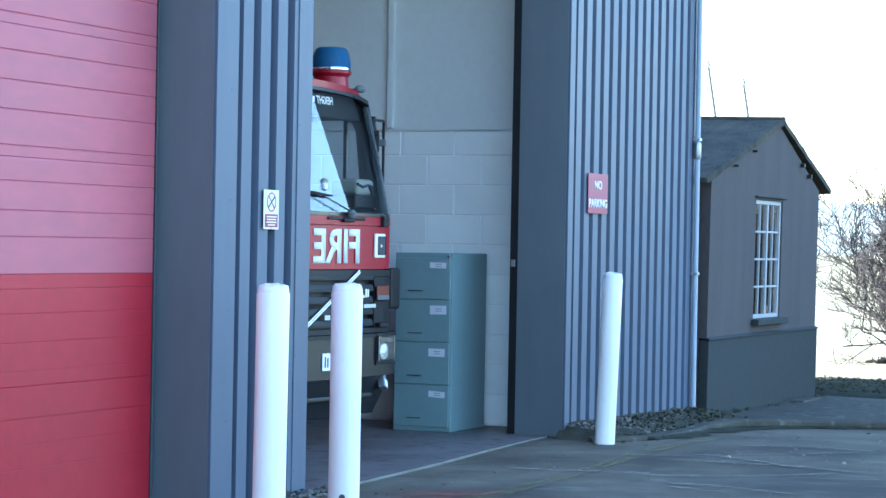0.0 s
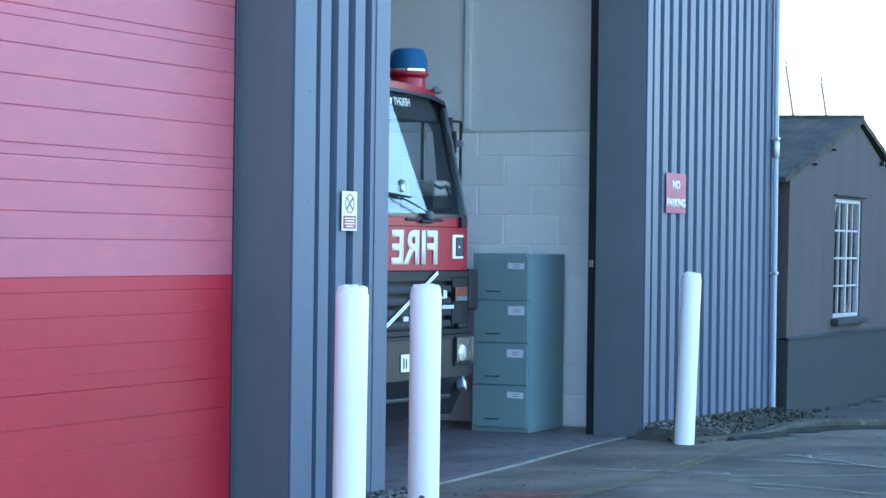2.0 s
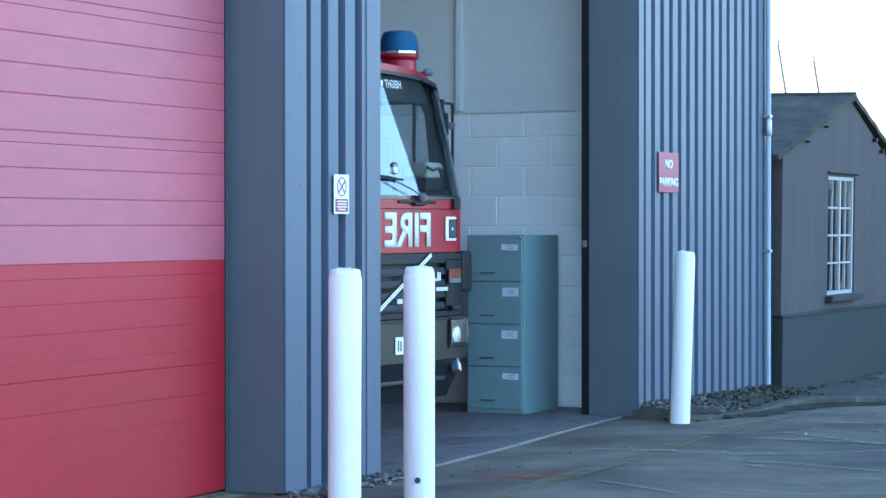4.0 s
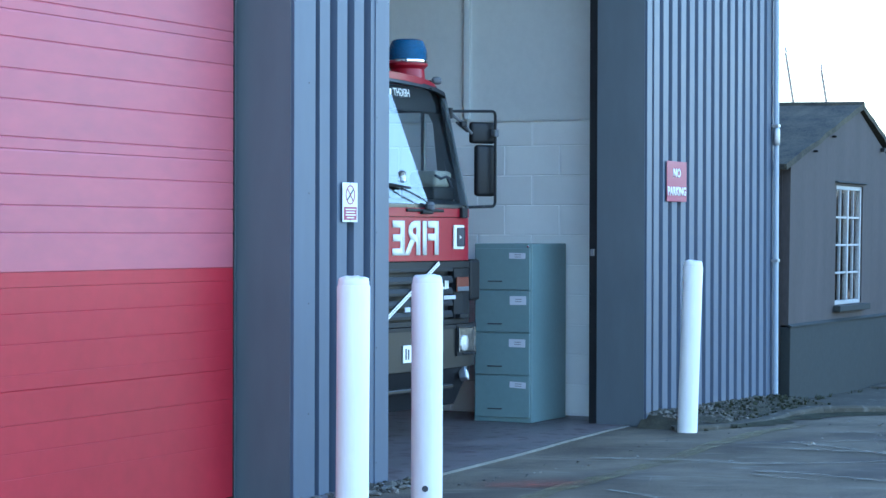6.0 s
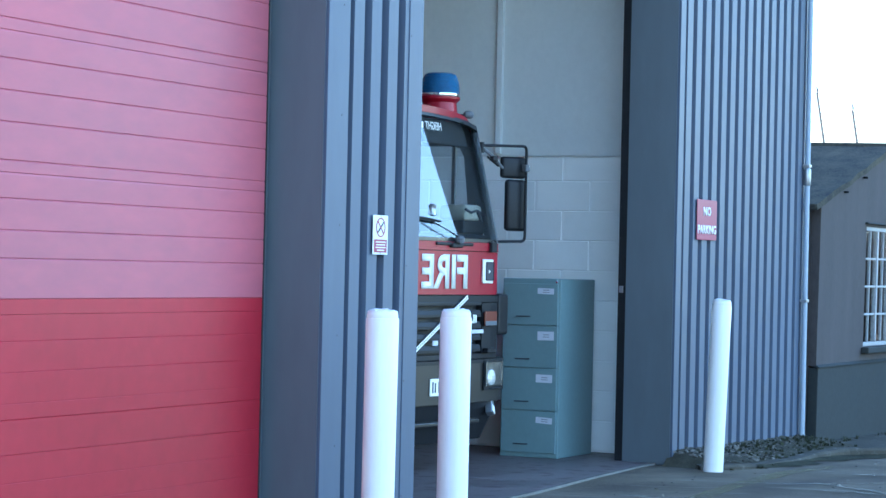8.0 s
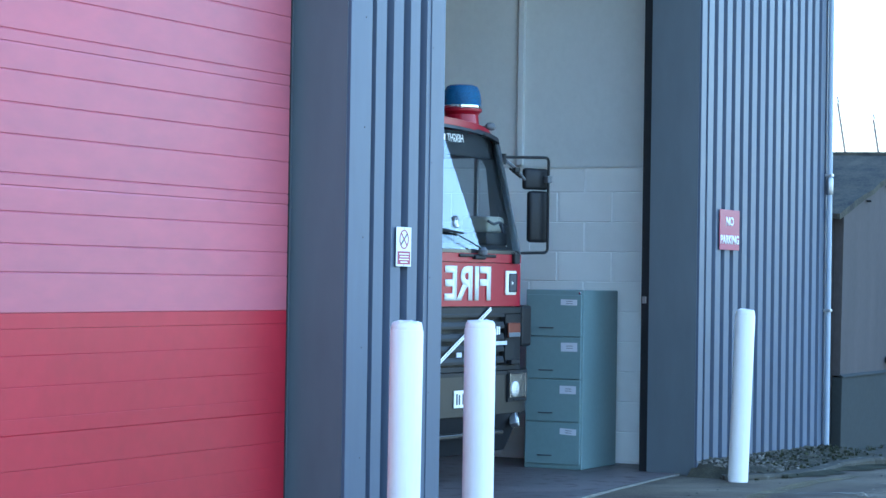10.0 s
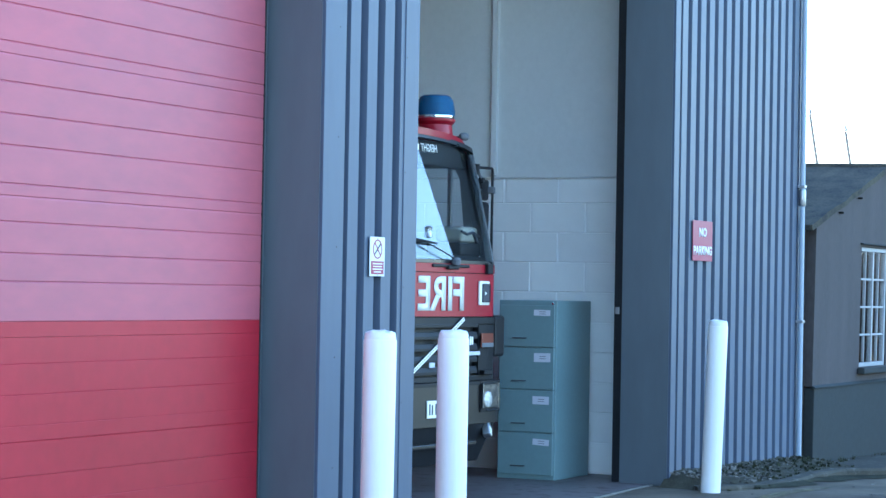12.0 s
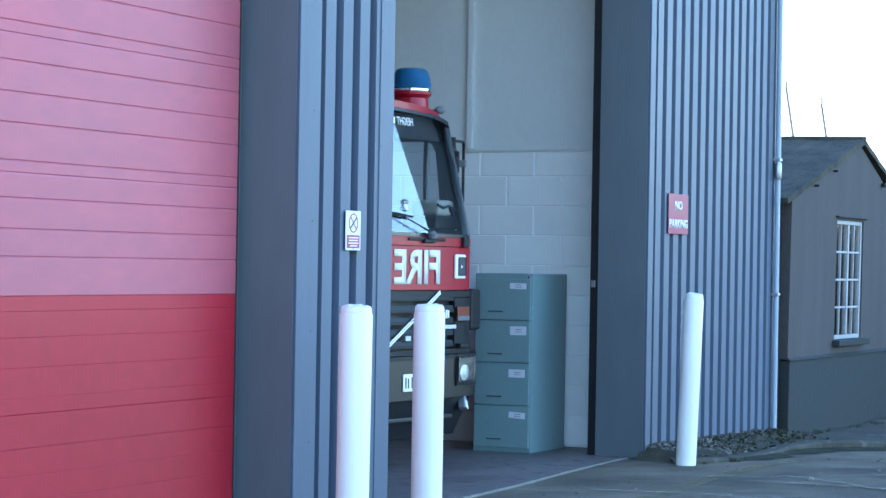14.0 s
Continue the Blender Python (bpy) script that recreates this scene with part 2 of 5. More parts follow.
_b.inputs["Transmission Weight"].default_value = 0.25
_w = M_BLUE.node_tree.nodes.new("ShaderNodeTexVoronoi")
_w.inputs["Scale"].default_value = 70
_u = M_BLUE.node_tree.nodes.new("ShaderNodeBump")
_u.inputs["Strength"].default_value = 0.8
_u.inputs["Distance"].default_value = 0.004
_n = M_BLUE.node_tree.nodes.new("ShaderNodeTexNoise")
_n.inputs["Scale"].default_value, _n.inputs["Detail"].default_value = 60, 6
_r = M_BLUE.node_tree.nodes.new("ShaderNodeValToRGB")
_r.color_ramp.elements[0].position, _r.color_ramp.elements[1].position = 0.38, 0.66
_r.color_ramp.elements[0].color, _r.color_ramp.elements[1].color = (0.006, 0.055, 0.16, 1), (0.035, 0.24, 0.50, 1)
M_BLUE.node_tree.links.new(_n.outputs["Fac"], _r.inputs[0])
M_BLUE.node_tree.links.new(_r.outputs[0], _b.inputs["Base Color"])
M_BLUE.node_tree.links.new(_w.outputs["Distance"], _u.inputs["Height"])
M_BLUE.node_tree.links.new(_u.outputs[0], _b.inputs["Normal"])


# ---- mesh helpers ----
def finish(name, bm, mat, smooth=False):
    bmesh.ops.recalc_face_normals(bm, faces=bm.faces)
    me = bpy.data.meshes.new(name)
    bm.to_mesh(me)
    bm.free()
    me.materials.append(mat)
    if smooth:
        me.polygons.foreach_set("use_smooth", [True] * len(me.polygons))
        me.set_sharp_from_angle(angle=radians(35))
    return me


def part(name, bm, mat, parent=None, label="", smooth=False):
    ob = new(name, finish(name, bm, mat, smooth))
    if parent:
        ob.parent = parent
    if label:
        ob["label"] = label
    return ob


def thing(name, at, label, category, group="", kind=""):
    ob = new(name)
    ob.empty_display_size = 0.1
    ob.matrix_world = at if isinstance(at, Matrix) else Matrix.Translation(at)
    return tagged(ob, label, category, group, kind)


def box(x0, x1, y0, y1, z0, z1, bevel=0.0, bm=None, seg=2):
    own = bmesh.new()
    vs = [own.verts.new((x, y, z)) for x in (x0, x1) for y in (y0, y1) for z in (z0, z1)]
    for q in ((0, 1, 3, 2), (4, 6, 7, 5), (0, 4, 5, 1), (2, 3, 7, 6), (0, 2, 6, 4), (1, 5, 7, 3)):
        own.faces.new([vs[k] for k in q])
    if bevel:
        bmesh.ops.bevel(own, geom=own.edges[:], offset=bevel, segments=seg, affect="EDGES", profile=0.5)
    return merge(bm, own)


def merge(bm, own):
    if bm is None:
        return own
    me = bpy.data.meshes.new("tmp")
    own.to_mesh(me)
    own.free()
    bm.from_mesh(me)
    bpy.data.meshes.remove(me)
    return bm


def prism(points, axis, a, b, bm=None, bevel=0.0):
    """A closed outline pulled along an axis from a to b; the outline's two numbers are the other axes in order."""
    own = bmesh.new()
    def put(p, c):
        v = list(p)
        v.insert("xyz".index(axis), c)
        return own.verts.new(v)
    lo, hi = [put(p, a) for p in points], [put(p, b) for p in points]
    n = len(points)
    own.faces.new(lo)
    own.faces.new(hi[::-1])
    for k in range(n):
        own.faces.new((lo[k], lo[(k + 1) % n], hi[(k + 1) % n], hi[k]))
    if bevel:
        bmesh.ops.bevel(own, geom=own.edges[:], offset=bevel, segments=2, affect="EDGES", profile=0.5)
    return merge(bm, own)


def tube(points, r, n=8, bm=None, r_end=None):
    """A round bar along points, tapering to r_end."""
    own = bmesh.new()
    pts = [Vector(p) for p in points]
    rings, side = [], None
    for k, p in enumerate(pts):
        d = (pts[min(k + 1, len(pts) - 1)] - pts[max(k - 1, 0)]).normalized()
        side = d.orthogonal().normalized() if side is None else (side - d * side.dot(d)).normalized()
        other = d.cross(side)
        rad = r if r_end is None else r + (r_end - r) * k / (len(pts) - 1)
        rings.append([own.verts.new(p + (side * math.cos(2 * math.pi * j / n) + other * math.sin(2 * math.pi * j / n)) * rad) for j in range(n)])
    for a, b in zip(rings, rings[1:]):
        for j in range(n):
            own.faces.new((a[j], a[(j + 1) % n], b[(j + 1) % n], b[j]))
    own.faces.new(rings[0][::-1])
    own.faces.new(rings[-1])
    return merge(bm, own)


def lathe(profile, n=24, at=(0, 0, 0), axis="z", bm=None):
    """Profile rows (radius, height) turned round an axis."""
    own = bmesh.new()
    rings = []
    for r, h in profile:
        ring = []
        for j in range(n):
            c, s = r * math.cos(2 * math.pi * j / n), r * math.sin(2 * math.pi * j / n)
            v = {"z": (c, s, h), "y": (c, h, s), "x": (h, c, s)}[axis]
            ring.append(own.verts.new(Vector(v) + Vector(at)))
        rings.append(ring)
    for a, b in zip(rings, rings[1:]):
        for j in range(n):
            own.faces.new((a[j], a[(j + 1) % n], b[(j + 1) % n], b[j]))
    own.faces.new(rings[0])
    own.faces.new(rings[-1])
    return merge(bm, own)


def rounded(points, r, n=4):
    """An open line of points with its inner corners rounded."""
    pts = [Vector(p) for p in points]
    out = [pts[0]]
    for a, b, c in zip(pts, pts[1:], pts[2:]):
        p, q = b + (a - b).normalized() * r, b + (c - b).normalized() * r
        out += [p.lerp(b, k / n).lerp(b.lerp(q, k / n), k / n) for k in range(n + 1)]
    return out + [pts[-1]]


def patch(fn, us, vs, thick):
    """A curved plate: fn(u, v) gives a place; the plate is thickened inwards along thick(u, v)."""
    bm = bmesh.new()
    a = [[bm.verts.new(fn(u, v)) for v in vs] for u in us]
    b = [[bm.verts.new(Vector(fn(u, v)) + Vector(thick(u, v))) for v in vs] for u in us]
    nu, nv = len(us), len(vs)
    for i in range(nu - 1):
        for j in range(nv - 1):
            bm.faces.new((a[i][j], a[i + 1][j], a[i + 1][j + 1], a[i][j + 1]))
            bm.faces.new((b[i][j], b[i][j + 1], b[i + 1][j + 1], b[i + 1][j]))
    for i in range(nu - 1):
        bm.faces.new((a[i][0], b[i][0], b[i + 1][0], a[i + 1][0]))
        bm.faces.new((a[i][-1], a[i + 1][-1], b[i + 1][-1], b[i][-1]))
    for j in range(nv - 1):
        bm.faces.new((a[0][j], a[0][j + 1], b[0][j + 1], b[0][j]))
        bm.faces.new((a[-1][j], b[-1][j], b[-1][j + 1], a[-1][j + 1]))
    return bm


def spread(a, b, n):
    return [a + (b - a) * k / n for k in range(n + 1)]


def lettering(name, text, size, width, m, mat, parent, mirrored=False, bold=0.0, depth=0.002):
    """Flat letters from the built-in font, scaled to a width and cap height, in the xz plane facing -y."""
    cu = bpy.data.curves.new(name, "FONT")
    cu.body, cu.size, cu.extrude, cu.offset, cu.resolution_u = text, 1.0, 0.0, bold, 3
    tmp = bpy.data.objects.new(name, cu)
    me = bpy.data.meshes.new_from_object(tmp)
    bpy.data.objects.remove(tmp)
    bpy.data.curves.remove(cu)
    co = np.array([v.co[:] for v in me.vertices])
    lo, hi = co.min(0), co.max(0)
    for v in me.vertices:
        x = (v.co.x - lo[0]) / (hi[0] - lo[0]) - 0.5
        z = (v.co.y - lo[1]) / (hi[1] - lo[1]) - 0.5
        v.co = ((-x if mirrored else x) * width, 0, z * size)
    bm = bmesh.new()
    bm.from_mesh(me)
    bpy.data.meshes.remove(me)
    got = bmesh.ops.extrude_face_region(bm, geom=bm.faces[:])
    bmesh.ops.translate(bm, vec=(0, -depth, 0), verts=[g for g in got["geom"] if isinstance(g, bmesh.types.BMVert)])
    ob = part(name, bm, mat, parent)
    ob.matrix_local = m
    return ob


# ---- the setting ----
FRONT = 5.67            # outer face of the cladding
PITCH, RIB = 0.19, 0.042


def ground_height(x, y):
    """Level in front of the bays, falling a little past the far corner, then rising far away."""
    z = -0.018
    z -= 0.10 * min(1, max(0, (x - 15.5) / 5.0))
    far = max(0.0, math.hypot(x, y) - 45)
    return z + 0.004 * far


def build_ground():
    bm = bmesh.new()
    xs = [-900, -300, -60, -15, -5, 0, 4, 8, 10, 12, 14, 15.5, 16.5, 17.5, 18.5, 19.5, 20.5, 22, 24, 27, 32, 40, 55, 80, 140, 300, 900]
    ys = [-900, -300, -90, -40, -20, -12, -8, -5, -2, 0, 1.5, 3, 4, 4.6, 5.2, 5.6, 6.5, 8, 11, 15, 20, 28, 40, 70, 140, 300, 900]
    g = [[bm.verts.new((x, y, ground_height(x, y) if math.hypot(x, y) < 200 else 0.6)) for y in ys] for x in xs]
    for i in range(len(xs) - 1):
        for j in range(len(ys) - 1):
            bm.faces.new((g[i][j], g[i + 1][j], g[i + 1][j + 1], g[i][j + 1]))
    ob = part("ground", bm, M_GRASS)
    tagged(ob, "dry pale winter grass field beyond the yard", "ground", kind="structure")
    # the asphalt yard lies on it
    bm = bmesh.new()
    xs, ys = spread(-14, 23.0, 46), spread(-16, 5.86, 28)
    g = [[bm.verts.new((x, y, ground_height(x, y) + 0.006 + 0.004 * noise.noise((x * 0.5, y * 0.5, 3)))) for y in ys] for x in xs]
    for i in range(len(xs) - 1):
        for j in range(len(ys) - 1):
            bm.faces.new((g[i][j], g[i + 1][j], g[i + 1][j + 1], g[i][j + 1]))
    tagged(part("road", bm, M_ASPHALT), "worn grey asphalt yard with pale tyre scuffs", "asphalt", kind="structure")


def cladding(parent, x0, x1, z0, z1):
    """Ribbed sheets, one metre or so wide each, side by side on a wall that faces -y."""
    n = max(1, round((x1 - x0) / PITCH))
    pitch = (x1 - x0) / n
    per = 5
    for first in range(0, n, per):
        last = min(n, first + per)
        line = []
        for k in range(first, last):
            x = x0 + k * pitch
            line += [(x, FRONT + RIB), (x + 0.24 * pitch, FRONT + RIB), (x + 0.29 * pitch, FRONT), (x + 0.86 * pitch, FRONT)]
        line.append((x0 + last * pitch, FRONT + RIB))
        back = [(line[-1][0], FRONT + RIB + 0.012), (line[0][0], FRONT + RIB + 0.012)]
        part("cladding_sheet", prism(line + back, "z", z0, z1), M_CLAD, parent)


def pier(name, x0, x1, depth_y, z1, label, flash_left, flash_right, over=0.0):
    core = part(name, box(x0 + 0.004, x1 - 0.004, FRONT + RIB + 0.014, depth_y, -0.02, z1), M_FLASH)
    tagged(core, label, "wall", kind="structure")
    # folded corner flashings: a strip on the front and a return into the reveal
    for a, b in ((x0 - 0.002, x0 + flash_left), (x1 - flash_right - over, x1 + 0.002)):
        part("corner_flashing", box(a, b, FRONT - 0.006, FRONT + RIB + 0.013, 0.001, z1 - 0.001, 0.003), M_CLAD, core)
    cladding(core, x0 + flash_left, x1 - flash_right, 0.0, z1)
    return core


def build_station():
    top = 6.8
    p1 = pier("wall_pier_1", 10.165, 11.235, 6.02, 4.5, "blue-grey ribbed steel pier between two bays", 0.225, 0.072, 0.092)
    part("reveal_plate", box(10.156, 10.163, FRONT + 0.012, 6.019, 0.0, 4.5), M_FLASH, p1)
    p2 = pier("wall_pier_2", 15.325, 18.43, 6.044, 4.5, "blue-grey ribbed steel wall beside the open bay", 0.10, 0.11)
    part("reveal_plate", box(15.316, 15.323, FRONT + 0.012, 6.043, 0.0, 4.5), M_FLASH, p2)
    p0 = pier("wall_pier_0", 4.6, 6.3, 6.02, 4.5, "blue-grey ribbed steel wall beside the shut door", 0.1, 0.1)
    lintel = part("wall_lintel", box(4.6, 18.43, FRONT + RIB + 0.014, 6.0, 4.502, top), M_FLASH)
    tagged(lintel, "blue-grey ribbed steel band above the doors", "wall", kind="structure")
    cladding(lintel, 4.6, 18.43, 4.502, top)
    # outer walls, roof
    tagged(part("wall_end", box(18.30, 18.425, 6.062, 16.0, -0.15, top), M_FLASH), "plain steel end wall of the station", "wall", kind="structure")
    tagged(part("wall_back", box(4.6, 18.29, 15.9, 16.0, -0.05, top), M_DARKROOM), "plain painted back wall of the bays", "wall", kind="structure")
    tagged(part("wall_west", box(4.6, 4.72, 6.03, 15.89, -0.05, top), M_DARKROOM), "plain painted end wall", "wall", kind="structure")
    tagged(part("wall_partition", box(10.6, 10.75, 6.03, 15.89, 0.002, 5.4), M_DARKROOM), "painted wall between the two bays", "wall", kind="structure")
    tagged(part("ceiling", box(4.73, 18.29, 6.01, 15.89, 5.41, 5.5), M_DARKROOM), "plain pale bay ceiling", "ceiling", kind="structure")
    tagged(part("roof", box(4.5, 18.5, 5.6, 16.1, top + 0.002, top + 0.15), M_FLASH), "flat grey steel station roof", "roof", kind="structure")
    # bay floor
    edge = [(10.20, 5.500), (11.0, 5.532), (12.0, 5.580), (12.96, 5.632), (14.0, 5.720), (14.9, 5.772), (15.314, 5.785)]
    inner = [(x, y + 0.026) for x, y in edge]
    tagged(part("floor", prism(inner + [(15.314, 6.02), (18.29, 6.065), (18.29, 15.9), (4.73, 15.9), (4.73, 6.0), (10.20, 6.0)], "z", -0.2, 0.0), M_FLOOR), "worn grey concrete bay floor with oily marks", "floor", kind="structure")
    tagged(part("threshold", prism(edge + [(x, y - 0.001) for x, y in inner[::-1]], "z", -0.2, 0.002), M_EDGE), "pale worn concrete edge strip at the bay door", "kerb", kind="structure")
    # block side wall of the open bay
    wx = 15.889
    side = part("wall_block", box(wx + 0.012, wx + 0.2, 6.125, 15.88, 0.002, 5.4), M_MORTAR)
    tagged(side, "grey painted concrete block side wall of the bay", "wall", kind="structure")
    # solid black strip, put in for the shade of the gap behind the track
    part("wall_return", box(15.45, wx + 0.2, 6.062, 6.122, 0.002, 5.4), M_BLACK, side, "black strip for the shade in the gap behind the door track")
    course, length, j = 0.225, 0.4505, 0.005
    z_top = 2.222
    meshes = {}
    for row in range(10):
        z1 = z_top if row == 0 else 2.037 - (row - 1) * course
        z0 = 2.037 if row == 0 else z1 - course
        z0 = max(z0, 0.004)
        if z1 - z0 < 0.03:
            continue
        first = 7.019 - 0.4505 * 1 if row % 2 == 1 else 7.019 - 0.4505 * 1.5
        edges = [6.128] + [first + k * length for k in range(0, 7) if first + k * length > 6.36]
        for a, b in zip(edges, edges[1:]):
            key = (round(b - a, 3), round(z1 - z0, 3))
            if key not in meshes:
                meshes[key] = finish("block", box(0, 0.012, j + 0.006, key[0] - j - 0.002, 0.002, key[1] - 0.002, 0.004, seg=1), M_BLOCK)
            ob = new("block", meshes[key])
            ob.location = (wx + 0.005, a, z0)
            ob.parent = side
    # smooth lining above, with a batten over its joint
    part("lining_board", box(wx - 0.012, wx + 0.010, 6.13, 7.335, 2.232, 5.38, 0.003), M_BOARD, side)
    part("lining_board", box(wx - 0.012, wx + 0.010, 7.340, 9.6, 2.232, 5.38, 0.003), M_BOARD, side)
    part("batten", box(wx - 0.050, wx - 0.0125, 7.303, 7.350, 2.245, 5.38, 0.004), M_BOARD, side)
    part("ledge_trim", box(wx - 0.010, wx + 0.008, 6.13, 9.6, 2.2235, 2.2315), M_BOARD, side)
    # door track beside the opening
    track = part("door_track", box(15.345, 15.42, 6.048, 6.115, 0.0, 4.48, 0.004), M_BLACK)
    tagged(track, "black steel guide rail of the roller door", "door track", kind="structure")
    part("latch", box(15.325, 15.344, 6.07, 6.10, 1.21, 1.26, 0.003), M_STEEL, track)
    return p1, p2


def build_shut_door():
    """A sectional door: ribbed sections, faded pink above, red below."""
    door = part("door_1", box(6.28, 10.16, 6.024, 6.05, 0.0, 4.5), M_RED)
    tagged(door, "closed ribbed sectional door, faded pink over red", "door", kind="structure")
    y = 5.985
    joints = [0.015, 0.518, 1.123, 1.19, 1.733, 2.343, 2.953, 3.563, 4.48]
    grooves = {0.015: ((0.282, 0.0010), (0.394, 0.0010)), 0.518: ((0.668, 0.0030), (0.737, 0.0008), (0.872, 0.0012), (1.006, 0.0012)), 1.123: ()}
    for z0, z1 in zip(joints, joints[1:]):
        line = [(6.022, z0 + 0.0003), (y + 0.003, z0 + 0.0003), (y, z0 + 0.004)]
        if z0 in grooves:
            # red sections: narrow shallow grooves
            mat = M_RED
            line = [(6.022, z0 + 0.0004), (y + 0.001, z0 + 0.0004), (y, z0 + 0.0012)]
            for c, deep in grooves[z0]:
                line += [(y, c - 0.002), (y + deep, c), (y, c + 0.003)]
            line += [(y, z1 - 0.0012), (y + 0.001, z1 - 0.0004), (6.022, z1 - 0.0004)]
        else:
            # pink sections: pressed ribs, a short face looking down above a longer one looking up
            mat, foot = M_PINK, 1.125 if z0 == 1.19 else z0
            ribs = (0.240, 0.362, 0.498) if z0 == 1.19 else (0.054, 0.219, 0.354, 0.491)
            for c in [foot + r for r in ribs if z0 + 0.02 < foot + r < z1 - 0.01]:
                line += [(y, c - 0.0065), (y + 0.0045, c), (y, c + 0.0035)]
            line += [(y, z1 - 0.009), (y + 0.003, z1 - 0.0003), (6.022, z1 - 0.0003)]
        part("door_panel", prism(line, "x", 6.30, 10.098), mat, door)
    part("side_seal", box(10.099, 10.106, 5.980, 6.022, 0.0, 4.48), M_RUBBER, door)
    part("side_guide", box(10.108, 10.155, 6.000, 6.022, 0.0, 4.48, 0.002), M_FLASH, door)


build_ground()
PIER_1, PIER_2 = build_station()
build_shut_door()


# ---- yard things ----
def bollard(at, radius, height, lean, label):
    ob = thing("bollard", at @ pose(0, 0, 0, *lean), label, "bollard", "white bollards by the bays")
    r = radius
    prof = [(r * 1.0, -0.03), (r, 0.02), (r * 0.995, height * 0.5), (r, height - 0.035), (r * 0.97, height - 0.028)]
    part("post", lathe(prof, 32), M_WHITE, ob, smooth=True)
    # rough concrete crown, cast into the pipe
    crown = lathe([(r * 0.94, height - 0.030), (r * 0.95, height - 0.016), (r * 0.90, height - 0.002), (r * 0.80, height + 0.006), (r * 0.45, height + 0.012), (0.004, height + 0.014)], 32)
    for v in crown.verts:
        v.co.z += 0.012 * noise.noise(v.co * 110 + Vector(at.translation)) * (v.co.z > height - 0.025)
    part("concrete_crown", crown, M_WHITE, ob, smooth=True)
    return ob


bollard(pose(9.503, 4.98, -0.012), 0.0785, 1.163, (0, 0.5, 0), "thick white painted steel bollard before the pier")
b2 = bollard(pose(10.351, 5.000, -0.012), 0.0795, 1.158, (0, 0, 0), "thick white painted steel bollard with a drilled hole")
part("bolt_hole", lathe([(0.016, -0.002), (0.014, 0.004)], 12, (0, 0, 0), "x"), M_SIGNBLACK, b2).matrix_local = pose(-0.0765, -0.028, 0.10, 0, 0, 20)
bollard(pose(15.067, 5.266, -0.012), 0.0695, 1.186, (1.85, 0.2, 0), "slim white painted steel bollard beside the gravel strip")


def no_smoking_sign():
    s = thing("no_smoking_sign", (10.762, FRONT - 0.012, 1.532), "small white no-smoking sign with a red text panel", "sign")
    part("plate", box(-0.085, 0.085, -0.002, 0.002, -0.105, 0.105, 0.0015, seg=1), M_SIGNWHITE, s)
    ring = bmesh.new()
    n = 28
    c = [[ring.verts.new((r * math.cos(2 * math.pi * k / n), y, 0.040 + r * math.sin(2 * math.pi * k / n))) for k in range(n)]
         for r, y in ((0.052, -0.0022), (0.052, -0.004), (0.045, -0.004), (0.045, -0.0022))]
    for a, b in zip(c, c[1:]):
        for k in range(n):
            ring.faces.new((a[k], a[(k + 1) % n], b[(k + 1) % n], b[k]))
    part("ban_ring", ring, M_SIGNRED, s)
    for name, a, w, mat in (("ban_bar", 45, 0.007, M_SIGNRED), ("cigarette_symbol", -40, 0.010, M_SIGNBLACK)):
        part(name, box(-0.045, 0.045, -0.0042 if a > 0 else -0.0036, -0.0022, -w / 2, w / 2), mat, s).matrix_local = pose(0, 0, 0.040, 0, a, 0)
    part("text_panel", box(-0.072, 0.072, -0.0034, -0.0022, -0.094, -0.024), M_SIGNRED, s)
    for k, w in enumerate((0.056, 0.050, 0.056, 0.040)):
        part("text_bar", box(-w, w, -0.0046, -0.0036, -0.041 - k * 0.0145, -0.035 - k * 0.0145), M_SIGNWHITE, s)
    for z in (-0.098, 0.098):
        part("screw", lathe([(0.004, -0.0045), (0.004, -0.002)], 10, (0, 0, z), "y"), M_STEEL, s)


def no_parking_sign():
    s = thing("no_parking_sign", (15.935, FRONT - 0.012, 1.757), "faded red sign with white capitals on the ribbed wall", "sign")
    part("plate", box(-0.215, 0.215, -0.002, 0.002, -0.148, 0.148, 0.0015, seg=1), M_SIGNRED, s)
    lettering("no_text", "NO", 0.068, 0.16, pose(0.0, -0.0022, 0.062), M_SIGNWHITE, s, bold=0.035)
    lettering("parking_text", "PARKING", 0.066, 0.40, pose(0, -0.0022, -0.072), M_SIGNWHITE, s, bold=0.035)


no_smoking_sign()
no_parking_sign()


def downpipe():
    d = thing("downpipe", (18.322, 5.632, -0.06), "pale blue-grey rainwater downpipe at the building corner", "pipe")
    part("pipe", tube([(0, 0, 0.05), (0, 0, 6.1)], 0.0225, 14), M_PIPE, d, smooth=True)
    for z in (1.20, 2.32):
        part("bracket", box(-0.034, 0.030, -0.028, 0.034, z, z + 0.025, 0.004), M_STEEL, d)
    part("joint_collar", lathe([(0.026, 2.17), (0.030, 2.18), (0.030, 2.30), (0.026, 2.31)], 16), M_STEEL, d, smooth=True)


downpipe()


